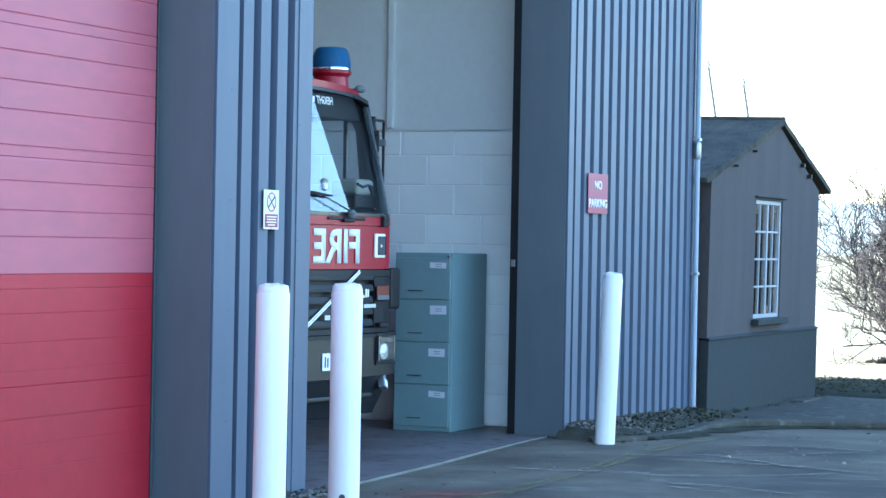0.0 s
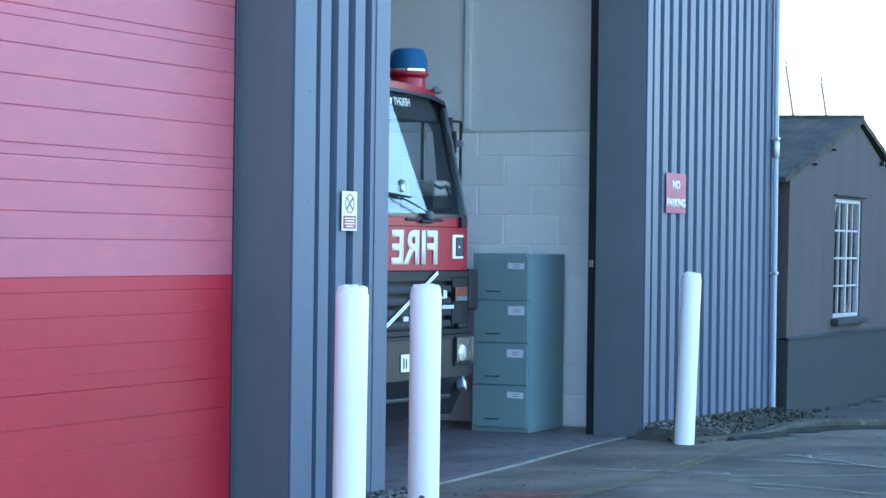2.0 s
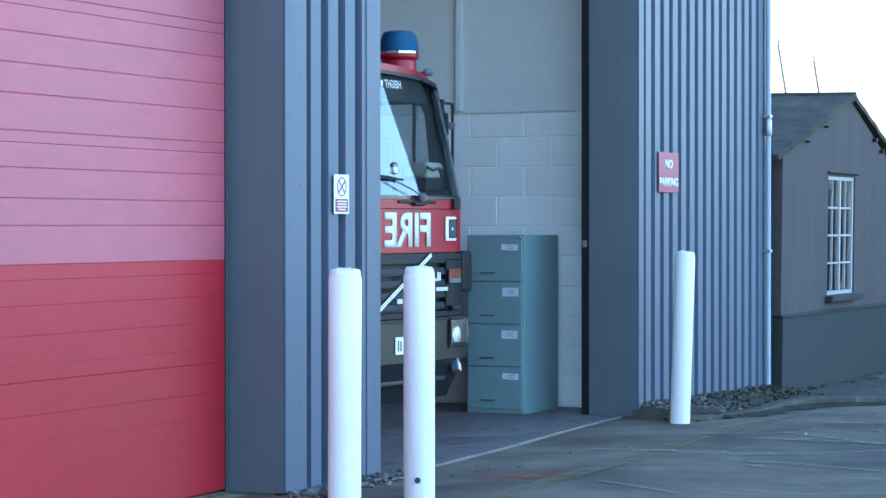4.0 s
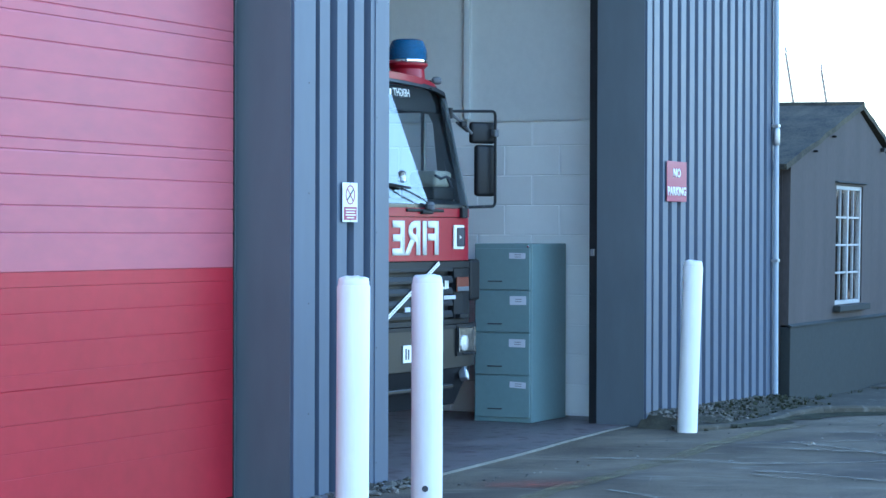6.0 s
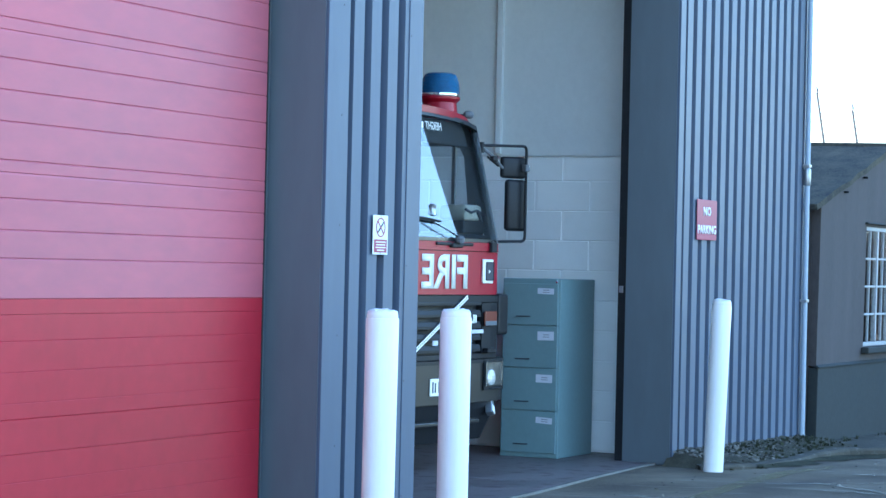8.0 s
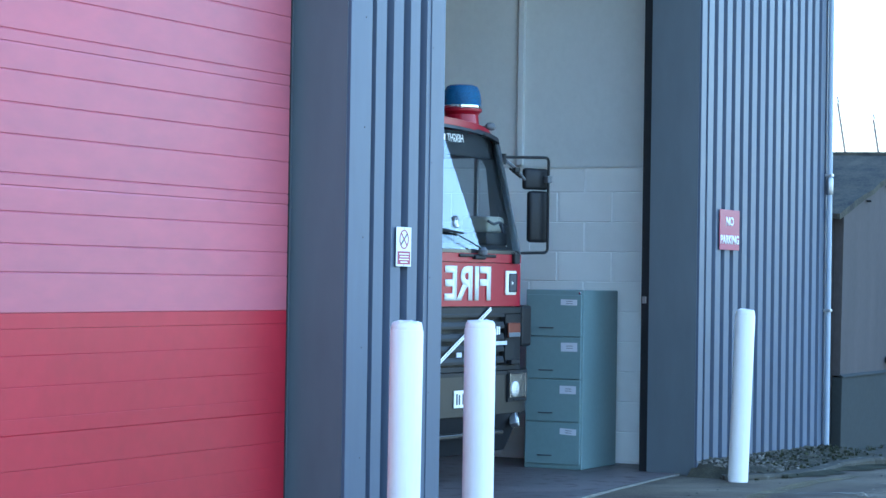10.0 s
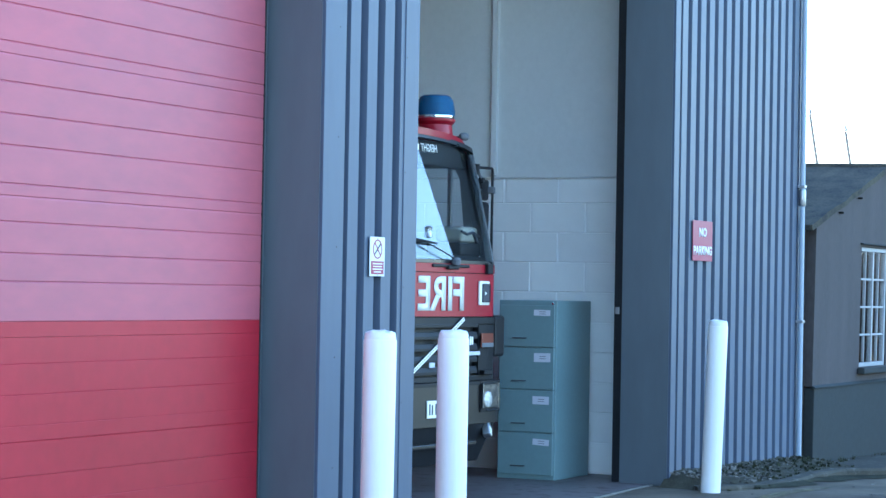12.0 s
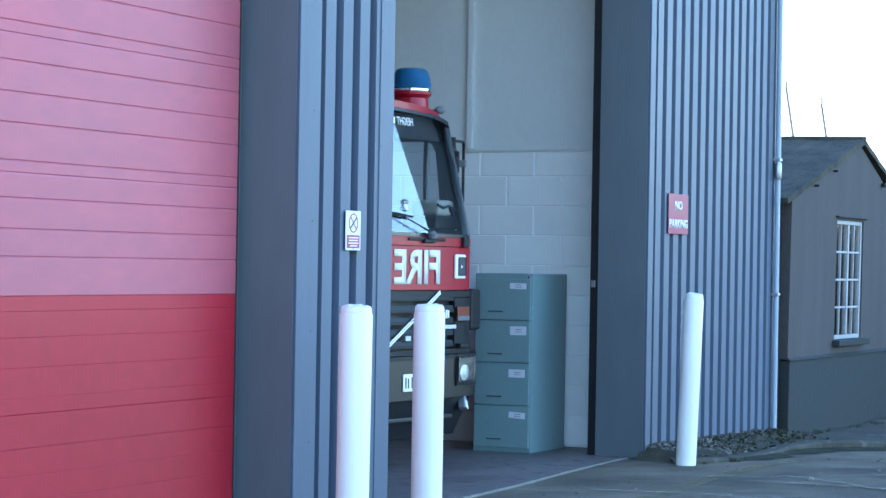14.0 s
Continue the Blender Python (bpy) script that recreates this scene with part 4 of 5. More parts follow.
# ---- shed, kerb, verge and what lies beyond ----
def shed():
    s = thing("shed", pose(18.65, 5.630, 0.0, 0.75, 0, 0), "dark brown timber shed with a white multi-pane window", "shed")
    w, d, low, eave, apex = 3.70, 4.2, -0.14, 1.985, 2.545
    mid, th = 2.17, 0.07
    wx0, wx1, wz0, wz1 = 1.42, 2.33, 0.735, 1.815

    def top(x):
        return eave + (apex - eave) * (x / mid if x < mid else (w - x) / (w - mid)) - 0.03
    # gable wall round the window opening, plinth below
    gable = part("gable_wall", prism([(0, 0.60), (wx0, 0.60), (wx0, top(wx0)), (0, top(0))], "y", 0, th), M_SHED, s)
    for pts in ([(wx1, 0.60), (w, 0.60), (w, top(w)), (wx1, top(wx1))], [(wx0, wz1), (wx1, wz1), (wx1, top(wx1)), (mid, top(mid)), (wx0, top(wx0))],
                [(wx0, 0.60), (wx1, 0.60), (wx1, wz0), (wx0, wz0)]):
        own = prism([p for k, p in enumerate(pts) if k == 0 or p != pts[k - 1]], "y", 0.0, th)
        part("gable_wall", own, M_SHED, s)
    part("plinth", box(-0.003, w + 0.015, -0.02, th, low, 0.585, 0.006), M_SHEDLOW, s)
    part("rail", prism([(-0.034, 0.587), (-0.034, 0.594), (-0.002, 0.612), (0.0, 0.587)], "x", -0.02, w + 0.02), M_SHEDLOW, s)
    for x in (0.0, w):
        part("side_wall", box(x - 0.0 if x == 0 else x - th, x + th if x == 0 else x, th + 0.002, d, low, eave - 0.02), M_SHED, s)
    part("back_wall", prism([(th, low), (w - th, low), (w - th, top(w) + 0.01), (mid, top(mid) + 0.01), (th, top(th) + 0.01)], "y", d - th, d), M_SHED, s)
    # roof slopes with a ragged felt edge
    def slope(x0, z0, x1, z1):
        dx, dz = x1 - x0, z1 - z0
        ln = math.hypot(dx, dz)
        nx, nz = -dz / ln * 0.05, dx / ln * 0.05
        if nz < 0:
            nx, nz = -nx, -nz
        bm = bmesh.new()
        n, m = 10, 14
        def at(i, j, up):
            y = -0.035 + (d + 0.2) * j / m
            k = i / n
            wob = 0.014 * noise.noise((k * 4, y * 2.5, x0))
            return bm.verts.new((x0 + dx * k + nx * up, y + (0.015 * noise.noise((k * 9, 1, x1)) if j == 0 else 0), z0 + dz * k + nz * up + wob * up))
        a = [[at(i, j, 1) for j in range(m + 1)] for i in range(n + 1)]
        b = [[at(i, j, 0) for j in range(m + 1)] for i in range(n + 1)]
        for i in range(n):
            for j in range(m):
                bm.faces.new((a[i][j], a[i + 1][j], a[i + 1][j + 1], a[i][j + 1]))
                bm.faces.new((b[i][j], b[i][j + 1], b[i + 1][j + 1], b[i + 1][j]))
            bm.faces.new((a[i][0], b[i][0], b[i + 1][0], a[i + 1][0]))
            bm.faces.new((a[i][m], a[i + 1][m], b[i + 1][m], b[i][m]))
        for j in range(m):
            bm.faces.new((a[0][j], a[0][j + 1], b[0][j + 1], b[0][j]))
            bm.faces.new((a[n][j], b[n][j], b[n][j + 1], a[n][j + 1]))
        return bm
    part("roof_slope", slope(-0.22, eave - 0.072, mid, apex - 0.012), M_ROOF, s, "mossy dark felt roof slope")
    part("roof_slope", slope(mid, apex - 0.012, w + 0.35, eave - 0.050), M_ROOF, s, "dark felt roof slope")
    part("ridge_roll", tube([(mid, -0.04, apex + 0.03), (mid, d + 0.1, apex + 0.03)], 0.035, 8), M_ROOF, s)
    for x, drop, size in ((0.66, 0.030, 0.010), (1.25, 0.030, 0.010), (2.95, 0.045, 0.020), (3.22, 0.045, 0.020)):
        part("purlin_end", box(x - size, x + size, -0.045, -0.002, top(x) - drop - size, top(x) - drop + size, 0.005), M_BLACK, s)
    # window
    win = part("window_1", box(wx0, wx0 + 0.026, 0.012, 0.066, wz0, wz1, 0.004), M_WINFRAME, s, "white painted window with small panes")
    part("frame_side", box(wx1 - 0.046, wx1 - 0.012, 0.012, 0.066, wz0, wz1, 0.004), M_WINFRAME, win)
    for z in (wz0, wz1 - 0.036):
        part("frame_rail", box(wx0 + 0.027, wx1 - 0.047, 0.014, 0.064, z, z + 0.036, 0.004), M_WINFRAME, win)
    cx = (wx0 + wx1) / 2
    part("mullion", box(cx - 0.020, cx + 0.020, 0.013, 0.064, wz0 + 0.037, wz1 - 0.037, 0.004), M_WINFRAME, win)
    cols = [wx0 + 0.027, cx - 0.021, cx + 0.021, wx1 - 0.047]
    rows_z = [wz0 + 0.037 + k * (wz1 - wz0 - 0.074) / 4 for k in range(5)]
    for a, b in ((cols[0], cols[1]), (cols[2], cols[3])):
        m = (a + b) / 2
        part("glazing_bar", box(m - 0.008, m + 0.008, 0.020, 0.05, rows_z[0], rows_z[-1], 0.003), M_WINFRAME, win)
        for z in rows_z[1:-1]:
            part("glazing_bar", box(a + 0.001, b - 0.001, 0.022, 0.048, z - 0.009, z + 0.009, 0.003), M_WINFRAME, win)
        for x0, x1 in ((a, m), (m, b)):
            for z0, z1 in zip(rows_z, rows_z[1:]):
                hx, hz = (x1 - x0) / 2 - 0.003, (z1 - z0) / 2 - 0.003
                pane = part("pane", box(-hx, hx, -0.002, 0.002, -hz, hz), M_WIN, win)
                pane.matrix_local = pose((x0 + x1) / 2, 0.034, (z0 + z1) / 2, 1.0 * noise.noise((x0 * 9, z0 * 7, 1)), 0, 1.0 * noise.noise((x0 * 9, z0 * 7, 5)))
                pane.visible_shadow = False
    part("drip_hood", prism([(-0.036, wz1 + 0.026), (-0.034, wz1 + 0.033), (-0.001, wz1 + 0.040), (-0.001, wz1 + 0.020)], "x", wx0 - 0.05, wx1 + 0.05), M_SHEDLOW, win)
    part("sill", box(wx0 - 0.06, wx1 + 0.08, -0.07, -0.001, wz0 - 0.06, wz0 - 0.003, 0.008), M_SHEDLOW, win)
    # added dark board, its colour stands in for the dimness inside the shed
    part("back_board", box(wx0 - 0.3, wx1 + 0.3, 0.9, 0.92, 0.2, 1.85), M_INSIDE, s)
    part("shed_floor", box(th, w - th, th, d - th, low, 0.0), M_SHEDLOW, s)


shed()

KERB_LINE = [(15.16, 5.40), (15.30, 5.20), (15.75, 5.10), (16.3, 5.06), (17.0, 5.08), (17.45, 5.00), (17.75, 4.76), (18.02, 4.45), (18.25, 4.10), (18.36, 3.7), (18.4, 3.2), (18.4, 1.0)]


def kerb():
    pts = [Vector((x, y, 0)) for x, y in KERB_LINE]
    line = rounded(pts, 0.10, 3)
    k = tagged(thing("kerb", (0, 0, 0), "low worn concrete kerb curving round the corner of the yard", "kerb"), kind="structure")
    # cut into stones along the line
    dist, acc = [0.0], 0.0
    for a, b in zip(line, line[1:]):
        acc += (b - a).length
        dist.append(acc)

    def at(s):
        for j in range(len(line) - 1):
            if dist[j + 1] >= s:
                t = (s - dist[j]) / max(1e-6, dist[j + 1] - dist[j])
                return line[j].lerp(line[j + 1], t), (line[j + 1] - line[j]).normalized()
        return line[-1], (line[-1] - line[-2]).normalized()
    s, rnd = 0.0, random.Random(4)
    while s < acc - 0.3:
        ln = 0.60
        bm = bmesh.new()
        rings = []
        for j in range(5):
            p, d = at(s + 0.002 + (ln - 0.004) * j / 4)
            side = Vector((-d.y, d.x, 0))
            z = ground_height(p.x, p.y)
            h = 0.038 + 0.036 * min(1.0, max(0.0, (p.x - 16.3) / 0.9)) + 0.012 * noise.noise((p.x * 3, p.y * 3, 0))
            prof = [(-0.03, -0.05), (-0.03, h - 0.018), (-0.012, h), (0.075, h + 0.004), (0.09, h - 0.012), (0.09, -0.05)]
            rings.append([bm.verts.new(p + side * a + Vector((0, 0, z + b))) for a, b in prof])
        for a, b in zip(rings, rings[1:]):
            for q in range(6):
                bm.faces.new((a[q], a[(q + 1) % 6], b[(q + 1) % 6], b[q]))
        bm.faces.new(rings[0][::-1])
        bm.faces.new(rings[-1])
        part("kerbstone", bm, M_CONC, k)
        s += ln


kerb()


def inside_kerb(x, y):
    """True behind the kerb, on the verge."""
    for (x0, y0), (x1, y1) in zip(KERB_LINE, KERB_LINE[1:]):
        if min(x0, x1) <= x <= max(x0, x1) and x1 > x0:
            if y > y0 + (y1 - y0) * (x - x0) / (x1 - x0) + 0.05:
                return True
    return x > 18.42 and y > -2


def verge():
    bm = bmesh.new()
    xs, ys = spread(15.16, 18.42, 46), spread(4.0, 5.70, 34)
    vs = {}
    for i, x in enumerate(xs):
        for j, y in enumerate(ys):
            vs[i, j] = bm.verts.new((x, y, ground_height(x, y) + (0.024 + 0.15 * max(0, (y - 5.1))) * min(1, max(-0.3, (x - 15.2) / 0.2)) + 0.018 * noise.noise((x * 5, y * 5, 1)) + 0.01 * noise.noise((x * 17, y * 17, 2))))
    for i in range(len(xs) - 1):
        for j in range(len(ys) - 1):
            if inside_kerb((xs[i] + xs[i + 1]) / 2, (ys[j] + ys[j + 1]) / 2):
                bm.faces.new((vs[i, j], vs[i + 1, j], vs[i + 1, j + 1], vs[i, j + 1]))
    for v in [v for v in bm.verts if not v.link_faces]:
        bm.verts.remove(v)
    tagged(part("verge", bm, M_SOIL, smooth=True), "strip of dark soil and leaf litter along the wall", "soil", kind="structure")
    # paved corner in front of the shed
    bm = bmesh.new()
    xs, ys = spread(18.42, 22.62, 24), spread(0.5, 5.72, 24)
    g = [[bm.verts.new((x, y, ground_height(x, y) + 0.040 + 0.006 * noise.noise((x, y, 7)))) for y in ys] for x in xs]
    for i in range(len(xs) - 1):
        for j in range(len(ys) - 1):
            bm.faces.new((g[i][j], g[i + 1][j], g[i + 1][j + 1], g[i][j + 1]))
    tagged(part("pavement", bm, M_CONC), "worn grey concrete paving before the shed", "paving", kind="structure")
    # rough dark turf before the field
    bm = bmesh.new()
    xs, ys = spread(22.55, 25.5, 26), spread(-6, 14, 90)
    g = [[bm.verts.new((x + 0.15 * noise.noise((x * 0.6, y, 9)) - (0.25 + 0.21 * (5.6 - y) if y < 5.6 else 0.0) * max(0.0, 1 - (x - 22.55) / 2), y, ground_height(x, y) + 0.052 + 0.022 * noise.noise((x * 2, y * 2, 8)) + 0.012 * noise.noise((x * 7, y * 7, 8)) - (0.04 if x < 22.6 or x > 25.4 else 0))) for y in ys] for x in xs]
    for i in range(len(xs) - 1):
        for j in range(len(ys) - 1):
            bm.faces.new((g[i][j], g[i + 1][j], g[i + 1][j + 1], g[i][j + 1]))
    tagged(part("turf", bm, M_TURF), "strip of rough dark turf between paving and field", "grass", kind="structure")
    # step at the shed
    tagged(part("step", box(21.1, 21.75, 5.40, 5.578, -0.16, -0.055, 0.015), M_CONC), "low concrete step by the shed wall", "step", kind="structure")


verge()


def gutter():
    """Ragged dark dirt and moss lying on the asphalt before the kerb."""
    bm = bmesh.new()
    n = 60
    rows = []
    for k in range(n + 1):
        u = k / n * 7.4 + 1.6
        (x0, y0), (x1, y1) = KERB_LINE[int(u)], KERB_LINE[int(u) + 1]
        t = u - int(u)
        p = Vector((x0 + (x1 - x0) * t, y0 + (y1 - y0) * t, 0))
        d = Vector((x1 - x0, y1 - y0, 0)).normalized()
        out = Vector((d.y, -d.x, 0))
        wide = max(0.02, (0.15 + 0.24 * noise.noise((k * 0.23, 2, 6)) + 0.08 * noise.noise((k * 0.9, 5, 6))) * math.sin(math.pi * min(1, k / n * 1.1 + 0.06)))
        row = []
        for j, (a, h) in enumerate(((-0.0, 0.030), (0.5, 0.022), (1.0, 0.0105))):
            q = p + out * (0.028 + wide * a)
            row.append(bm.verts.new((q.x, q.y, ground_height(q.x, q.y) + h + 0.004 * noise.noise((q.x * 9, q.y * 9, 1)) * (j < 2))))
        rows.append(row)
    for a, b in zip(rows, rows[1:]):
        for j in range(2):
            bm.faces.new((a[j], a[j + 1], b[j + 1], b[j]))
    tagged(part("gutter_litter", bm, M_MOSS, smooth=True), "dark dirt and moss gathered before the kerb", "soil", kind="structure")


gutter()


def stones(name, count, area, size, seed, label, lift=0.024, slope_up=0.0, mat=M_STONE):
    rnd = random.Random(seed)
    verts, faces = [], []
    base = [(0, 0, 1), (1, 0, 0.1), (0.3, 0.95, 0), (-0.8, 0.6, 0.1), (-0.8, -0.6, 0), (0.3, -0.95, 0.1), (0, 0, -0.8)]
    tris = [(0, 1, 2), (0, 2, 3), (0, 3, 4), (0, 4, 5), (0, 5, 1), (6, 2, 1), (6, 3, 2), (6, 4, 3), (6, 5, 4), (6, 1, 5)]
    for _ in range(count):
        x, y = rnd.uniform(area[0], area[1]), rnd.uniform(area[2], area[3])
        if rnd.random() < 0.35:
            y = area[3] - abs(rnd.gauss(0, 0.12))
        if area[0] > 15 and not inside_kerb(x, y - 0.03):
            continue
        r = size * rnd.uniform(0.4, 1.3) * (1.7 if rnd.random() < 0.07 else 1)
        m = Euler((rnd.uniform(-0.5, 0.5), rnd.uniform(-0.5, 0.5), rnd.uniform(0, 6.3))).to_matrix()
        o = Vector((x, y, ground_height(x, y) + lift + slope_up * max(0, y - 5.1) + r * 0.25))
        n = len(verts)
        sc = Vector((r * rnd.uniform(0.8, 1.3), r * rnd.uniform(0.7, 1.1), r * rnd.uniform(0.45, 0.75)))
        verts += [tuple(o + m @ Vector((b[0] * sc.x, b[1] * sc.y, b[2] * sc.z))) for b in base]
        faces += [tuple(n + k for k in t) for t in tris]
    me = bpy.data.meshes.new(name)
    me.from_pydata(verts, [], faces)
    me.materials.append(mat)
    ob = new(name, me)
    return tagged(ob, label, "gravel", kind="stuff")


stones("gravel", 800, (15.30, 18.40, 5.14, 5.66), 0.0082, 11, "grey and brown gravel scattered along the wall", 0.026, 0.15)
stones("gravel", 420, (15.24, 16.5, 5.12, 5.66), 0.0125, 19, "pale and brown gravel heaped beside the bollard", 0.026, 0.15)
stones("gravel", 260, (10.1, 11.35, 5.40, 5.665), 0.020, 12, "small heap of gravel at the foot of the pier", 0.01)
stones("loose_stone", 170, (11.0, 18.2, 2.6, 5.3), 0.011, 13, "few loose stones scattered on the asphalt", 0.002)
stones("dry_leaf", 11, (11.0, 17.5, 3.2, 5.2), 0.020, 17, "few pale dry leaves lying on the asphalt", 0.0, 0.0, M_FLAKE)


def bush(at, height, spread_m, seed, label, thick=1.0, levels=5):
    rnd = random.Random(seed)
    b = thing("bush", at, label, "bush")
    wood, twig = bmesh.new(), ([], [])

    def sliver(p, q, r):
        v, f = twig
        d = (q - p).normalized()
        a = d.orthogonal().normalized() * r
        c = d.cross(a)
        n = len(v)
        for o in (p, q):
            k = 1.0 if o is p else 0.5
            v.extend([tuple(o + a * k), tuple(o - a * 0.5 * k + c * 0.87 * k), tuple(o - a * 0.5 * k - c * 0.87 * k)])
        f.extend([(n, n + 1, n + 4, n + 3), (n + 1, n + 2, n + 5, n + 4), (n + 2, n, n + 3, n + 5)])

    def grow(p, d, ln, r, level):
        pts = [p]
        for _ in range(4):
            d = (d + Vector((rnd.uniform(-1, 1), rnd.uniform(-1, 1), rnd.uniform(-0.6, 0.8))) * 0.24).normalized()
            p = p + d * ln / 4
            pts.append(p)
        if level < 2:
            tube(pts, r * 0.7, 6, wood, r * 0.4)
        else:
            for a, c in zip(pts, pts[1:]):
                sliver(a, c, r * thick)
        if level < levels:
            for _ in range(3 if level else 6):
                k = rnd.randint(1, 4)
                nd = (d + Vector((rnd.uniform(-1, 1), rnd.uniform(-1, 1), rnd.uniform(-0.5, 0.9))) * 0.95).normalized()
                grow(pts[k], nd, ln * rnd.uniform(0.55, 0.78), max(0.0035, r * 0.55), level + 1)
    for _ in range(7):
        a = rnd.uniform(0, 6.3)
        grow(Vector((rnd.uniform(-0.15, 0.15), rnd.uniform(-0.15, 0.15), -0.1)), Vector((math.cos(a) * spread_m, math.sin(a) * spread_m, 1.0)).normalized(), height * 0.42, 0.035, 0)
    part("trunk", wood, M_BARK, b, smooth=True)
    me = bpy.data.meshes.new("crown")
    me.from_pydata(twig[0], [], twig[1])
    me.materials.append(M_BARK)
    c = new("crown", me)
    c.parent = b
    return b


bush(pose(28.7, 5.70, -0.12), 3.5, 0.95, 5, "bare tangled hawthorn bush at the field edge", 1.5, 6)
bush(pose(30.4, 6.40, -0.12), 3.0, 0.9, 31, "bare tangled hawthorn bush at the field edge", 1.4, 6)
bush(pose(30.1, 6.72, -0.12), 0.20, 0.9, 8, "low bare bush on the sunlit field")


def hill():
    bm = bmesh.new()
    us, vs = spread(-40, 70, 60), spread(0, 1, 8)
    g = []
    for a in us:
        col = []
        for v in vs:
            r = 420 + 320 * v
            h = (16 + 7 * noise.noise((a * 0.06, 0, 5)) + 3 * noise.noise((a * 0.3, 2, 5))) * math.sin(v * math.pi / 2) - 1
            col.append(bm.verts.new((r * math.cos(radians(a)), r * math.sin(radians(a)), h)))
        g.append(col)
    for a, b in zip(g, g[1:]):
        for j in range(len(vs) - 1):
            bm.faces.new((a[j], b[j], b[j + 1], a[j + 1]))
    tagged(part("backdrop", bm, M_HILL, smooth=True), "pale far hillside beyond the field", "hill", kind="structure")


hill()


def mast(at, height, lean):
    m = thing("mast", at @ pose(0, 0, 0, *lean), "thin far pole with a small head above the shed roof", "mast", "far thin poles")
    part("pole", tube([(0, 0, 0), (0, 0, height)], 0.045, 6, None, 0.032), M_BLACK, m)
    part("head", lathe([(0.03, height), (0.05, height + 0.05), (0.04, height + 0.14), (0.02, height + 0.18)], 8), M_TRIM, m)


mast(pose(57.4, 16.39, -0.1, 0, 0, -73), 6.25, (0, -9, 0))
mast(pose(57.6, 15.57, -0.1, 0, 0, -73), 5.8, (0, -9, 0))
bush(pose(29.0, 3.4, -0.12), 2.6, 0.6, 15, "bare tangled hawthorn bush along the yard edge")
bush(pose(30.0, 0.6, -0.12), 2.7, 0.6, 16, "bare tangled hawthorn bush along the yard edge")


# bolts along the door edge
def fixings():
    bolt = finish("edge_bolt", lathe([(0.009, -0.008), (0.010, 0.0)], 8, (0, 0, 0), "x"), M_TRIM)
    for k in range(16):
        ob = new("edge_bolt", bolt)
        ob.location = (10.156, 6.006, 0.25 + 0.21 * k)
        ob.parent = PIER_1


fixings()


# screw heads along the pier's corner flashings
def flashing_screws():
    screw = finish("flashing_screw", lathe([(0.0048, -0.004), (0.004, -0.006)], 8, (0, 0, 0), "y"), M_SIGNBLACK)
    for x, first, step in ((10.318, 0.435, 0.569), (11.085, 0.115, 0.628)):
        for k in range(7):
            ob = new("flashing_screw", screw)
            ob.location = (x, FRONT - 0.003, first + step * k)
            ob.parent = PIER_1


flashing_screws()


# an orange patch, worn line paint and scuffs on the asphalt
def lying_strip(name, points, width, mat, label, category, lift):
    bm = bmesh.new()
    line = rounded([Vector((x, y, 0)) for x, y in points], 0.12, 3)
    fine = [a.lerp(b, k / 4) for a, b in zip(line, line[1:]) for k in range(4)] + [line[-1]]
    o = fine[0].copy()
    rows = []
    for k, p in enumerate(fine):
        d = (fine[min(k + 1, len(fine) - 1)] - fine[max(k - 1, 0)]).normalized()
        side = Vector((-d.y, d.x, 0)) * width * 0.5 * (1 + 0.35 * noise.noise(p * 3)) * min(1.0, 0.25 + 0.4 * min(k, len(fine) - 1 - k))
        rows.append([bm.verts.new(Vector((q.x, q.y, ground_height(q.x, q.y) + lift)) - o) for q in (p - side, p + side)])
    for a, b in zip(rows, rows[1:]):
        bm.faces.new((a[0], a[1], b[1], b[0]))
    ob = part(name, bm, mat)
    ob.location = o
    tagged(ob, label, category, kind="structure")


def yard_marks():
    bm = bmesh.new()
    bm.faces.new([bm.verts.new((0.42 * math.cos(k * math.pi / 12), 0.25 * math.sin(k * math.pi / 12), 0)) for k in range(24)])
    ob = part("paint_mark", bm, M_ORANGE)
    ob.location = (11.49, 4.93, ground_height(11.49, 4.93) + 0.0135)
    ob.rotation_euler = (0, 0, radians(-35))
    tagged(ob, "orange patch on the asphalt, fading to its rim", "road marking", kind="structure")
    lying_strip("worn_line", [(10.3, 4.62), (11.3, 4.70), (13.07, 4.70), (14.29, 4.80), (15.29, 4.80), (16.3, 4.72)], 0.13, M_YELLOW, "almost worn away yellow line on the asphalt", "road marking", 0.0125)
    scuff_lines = (((14.25, 4.86), (14.75, 4.20), (15.54, 3.40)), ((14.63, 4.42), (14.45, 4.05), (14.02, 3.58)), ((12.71, 4.04), (12.75, 3.85), (12.52, 3.19)),
                   ((11.43, 4.45), (11.27, 4.17), (11.05, 3.87)), ((15.43, 4.39), (15.63, 3.92), (15.54, 3.40)), ((14.14, 4.29), (14.16, 3.69), (13.91, 3.04)),
                   ((12.96, 4.56), (13.29, 3.81), (14.08, 3.08)), ((12.54, 4.00), (12.36, 3.54)), ((12.99, 5.17), (13.10, 4.70), (13.17, 4.29)))
    for k, pts in enumerate(scuff_lines):
        lying_strip("scuff_mark", pts, 0.05 + 0.02 * (k % 3), M_SCUFF, "pale tyre scuff across the asphalt", "scuff", 0.014 + 0.0006 * k)


yard_marks()

bush(pose(26.4, 3.8, -0.12), 2.9, 0.7, 21, "bare tangled hawthorn bush beside the paving", 1.0, 5)
bush(pose(34.0, 1.6, -0.12), 3.8, 0.8, 23, "bare tangled hawthorn bush out on the field", 1.5, 4)
bush(pose(27.6, 3.5, -0.12), 3.0, 0.7, 22, "bare tangled hawthorn bush beside the paving", 1.0, 5)


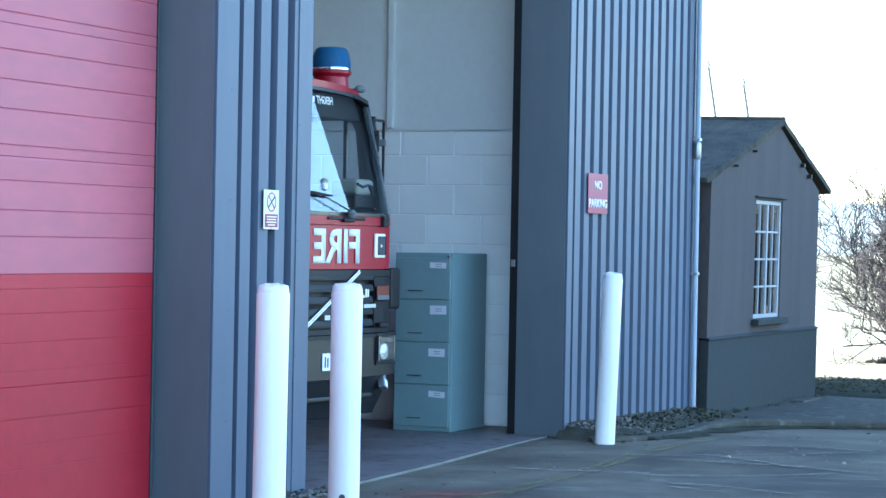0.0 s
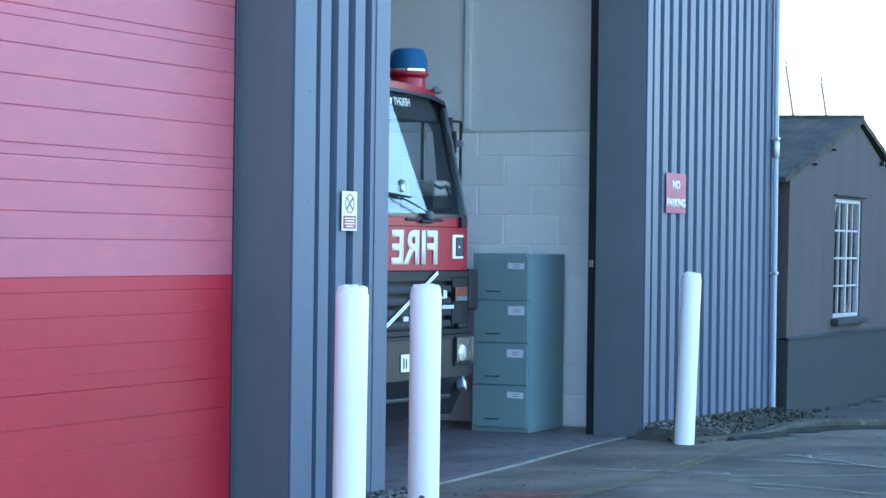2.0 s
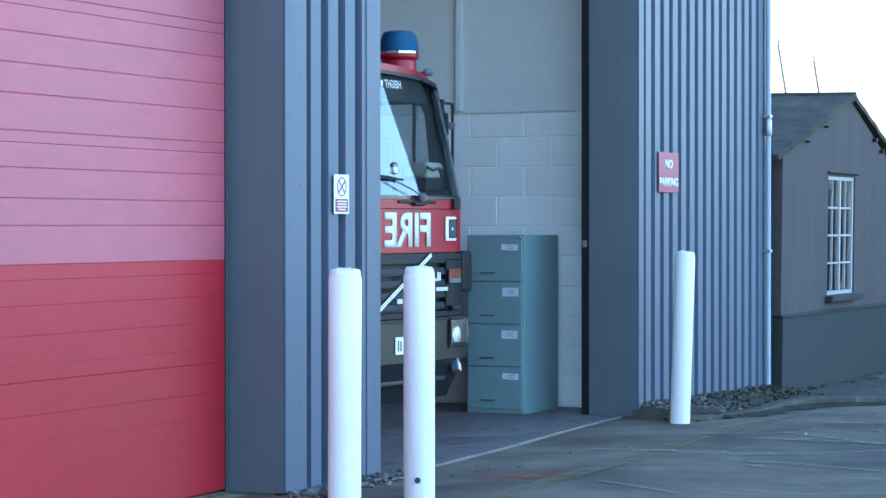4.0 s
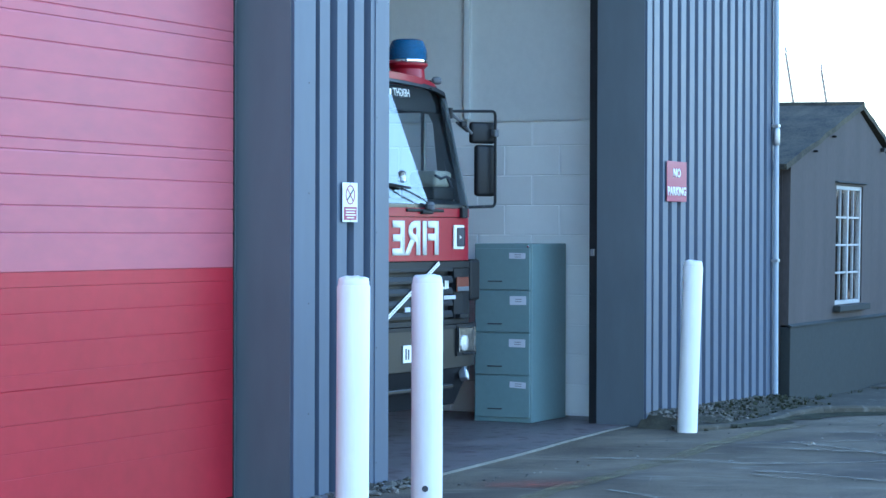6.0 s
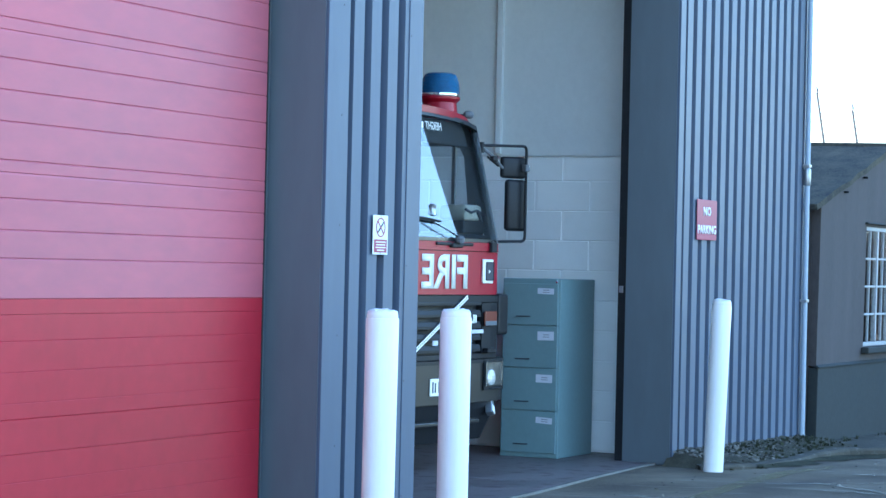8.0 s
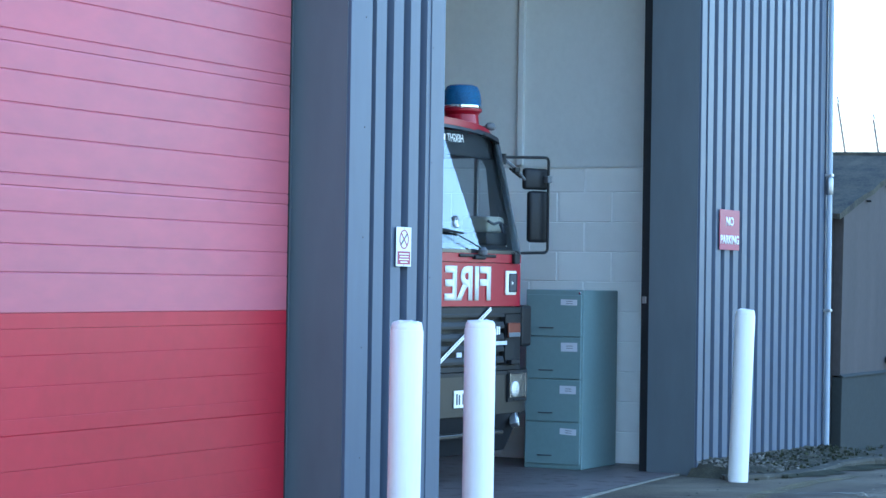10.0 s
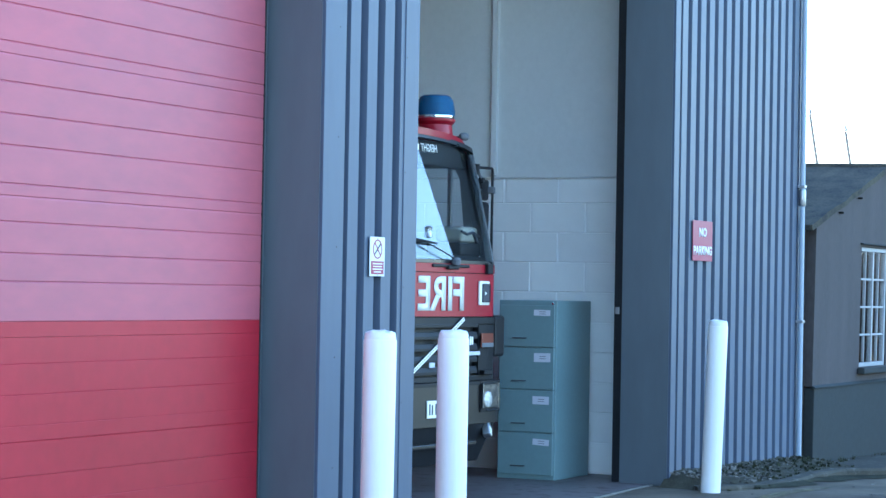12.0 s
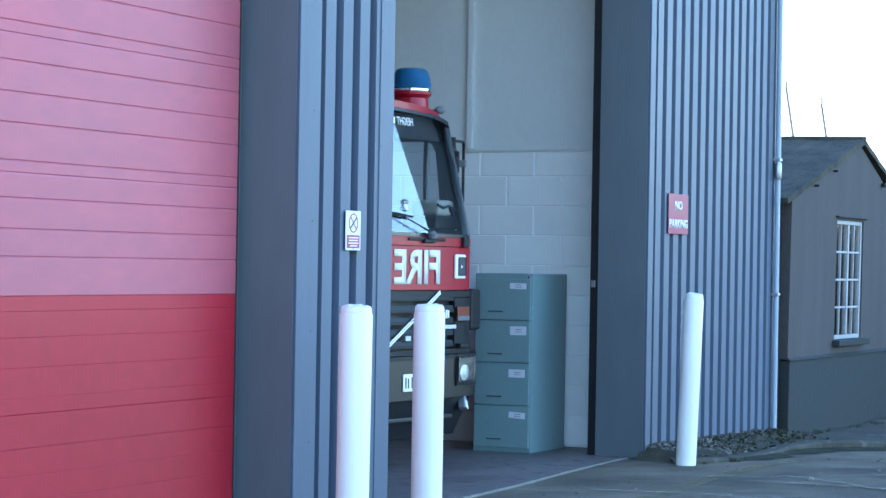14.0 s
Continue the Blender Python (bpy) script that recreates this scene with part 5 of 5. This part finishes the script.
# weeds and grass tufts along the kerb, the wall and in front of the shed
def weeds():
    rnd = random.Random(31)
    verts, faces = [], []

    def tuft(x, y, z, size):
        for _ in range(rnd.randint(7, 14)):
            a, lean = rnd.uniform(0, 6.3), rnd.uniform(0.2, 0.9)
            h, w = size * rnd.uniform(0.5, 1.2), 0.004 * rnd.uniform(0.7, 1.5)
            o = Vector((x + rnd.gauss(0, size * 0.25), y + rnd.gauss(0, size * 0.25), z))
            side = Vector((-math.sin(a), math.cos(a), 0)) * w
            mid = o + Vector((math.cos(a) * lean * h * 0.35, math.sin(a) * lean * h * 0.35, h * 0.6))
            tip = o + Vector((math.cos(a) * lean * h, math.sin(a) * lean * h, h * 0.85))
            n = len(verts)
            verts.extend([tuple(o - side), tuple(o + side), tuple(mid + side * 0.7), tuple(mid - side * 0.7), tuple(tip)])
            faces.extend([(n, n + 1, n + 2, n + 3), (n + 3, n + 2, n + 4)])
    for _ in range(46):
        k = rnd.uniform(0, len(KERB_LINE) - 3.01)
        (x0, y0), (x1, y1) = KERB_LINE[int(k)], KERB_LINE[int(k) + 1]
        t = k - int(k)
        x, y = x0 + (x1 - x0) * t, y0 + (y1 - y0) * t - rnd.choice((0.05, 0.05, -0.14))
        tuft(x, y, ground_height(x, y), rnd.uniform(0.015, 0.04))
    for _ in range(34):
        x = rnd.uniform(15.4, 18.4)
        tuft(x, 5.64 - abs(rnd.gauss(0, 0.10)), ground_height(x, 5.6) + 0.09, rnd.uniform(0.015, 0.045))
    for _ in range(160):
        x = rnd.uniform(15.9, 18.4)
        y = rnd.uniform(5.12, 5.6)
        tuft(x, y, ground_height(x, y) + 0.03 + 0.15 * max(0, y - 5.1), rnd.uniform(0.012, 0.03))
    for _ in range(40):
        x = rnd.uniform(18.5, 22.3)
        tuft(x, 5.55 - abs(rnd.gauss(0, 0.04)), ground_height(x, 5.5) + 0.02, rnd.uniform(0.02, 0.07))
    for _ in range(1100):
        x, y = rnd.uniform(22.75, 25.5), rnd.uniform(3.4, 8.0)
        tuft(x, y, ground_height(x, y) + 0.045, rnd.uniform(0.015, 0.04))
    me = bpy.data.meshes.new("weeds")
    me.from_pydata(verts, [], faces)
    me.materials.append(M_WEED)
    tagged(new("weeds", me), "dark weeds and grass tufts along kerb and wall", "weeds", kind="stuff")


weeds()


def motions():
    """The mirror arm swings out, stays out, and folds back."""
    swing = [(0.0, 19.5), (4.9, 19.5), (5.1, 14.3), (5.25, 4.0), (5.4, -7.0), (5.55, -15.0), (5.7, -20.0), (5.85, -21.7), (11.3, -21.7), (11.4, -19.7), (11.5, -16.6),
             (11.6, -12.4), (11.7, -7.1), (11.8, -1.1), (11.9, 9.1), (12.0, 14.3), (12.1, 19.5), (14.0, 19.5)]
    walk(MIRROR, [(t, pose(*MIRROR_AT, 0, 0, a)) for t, a in swing])


motions()
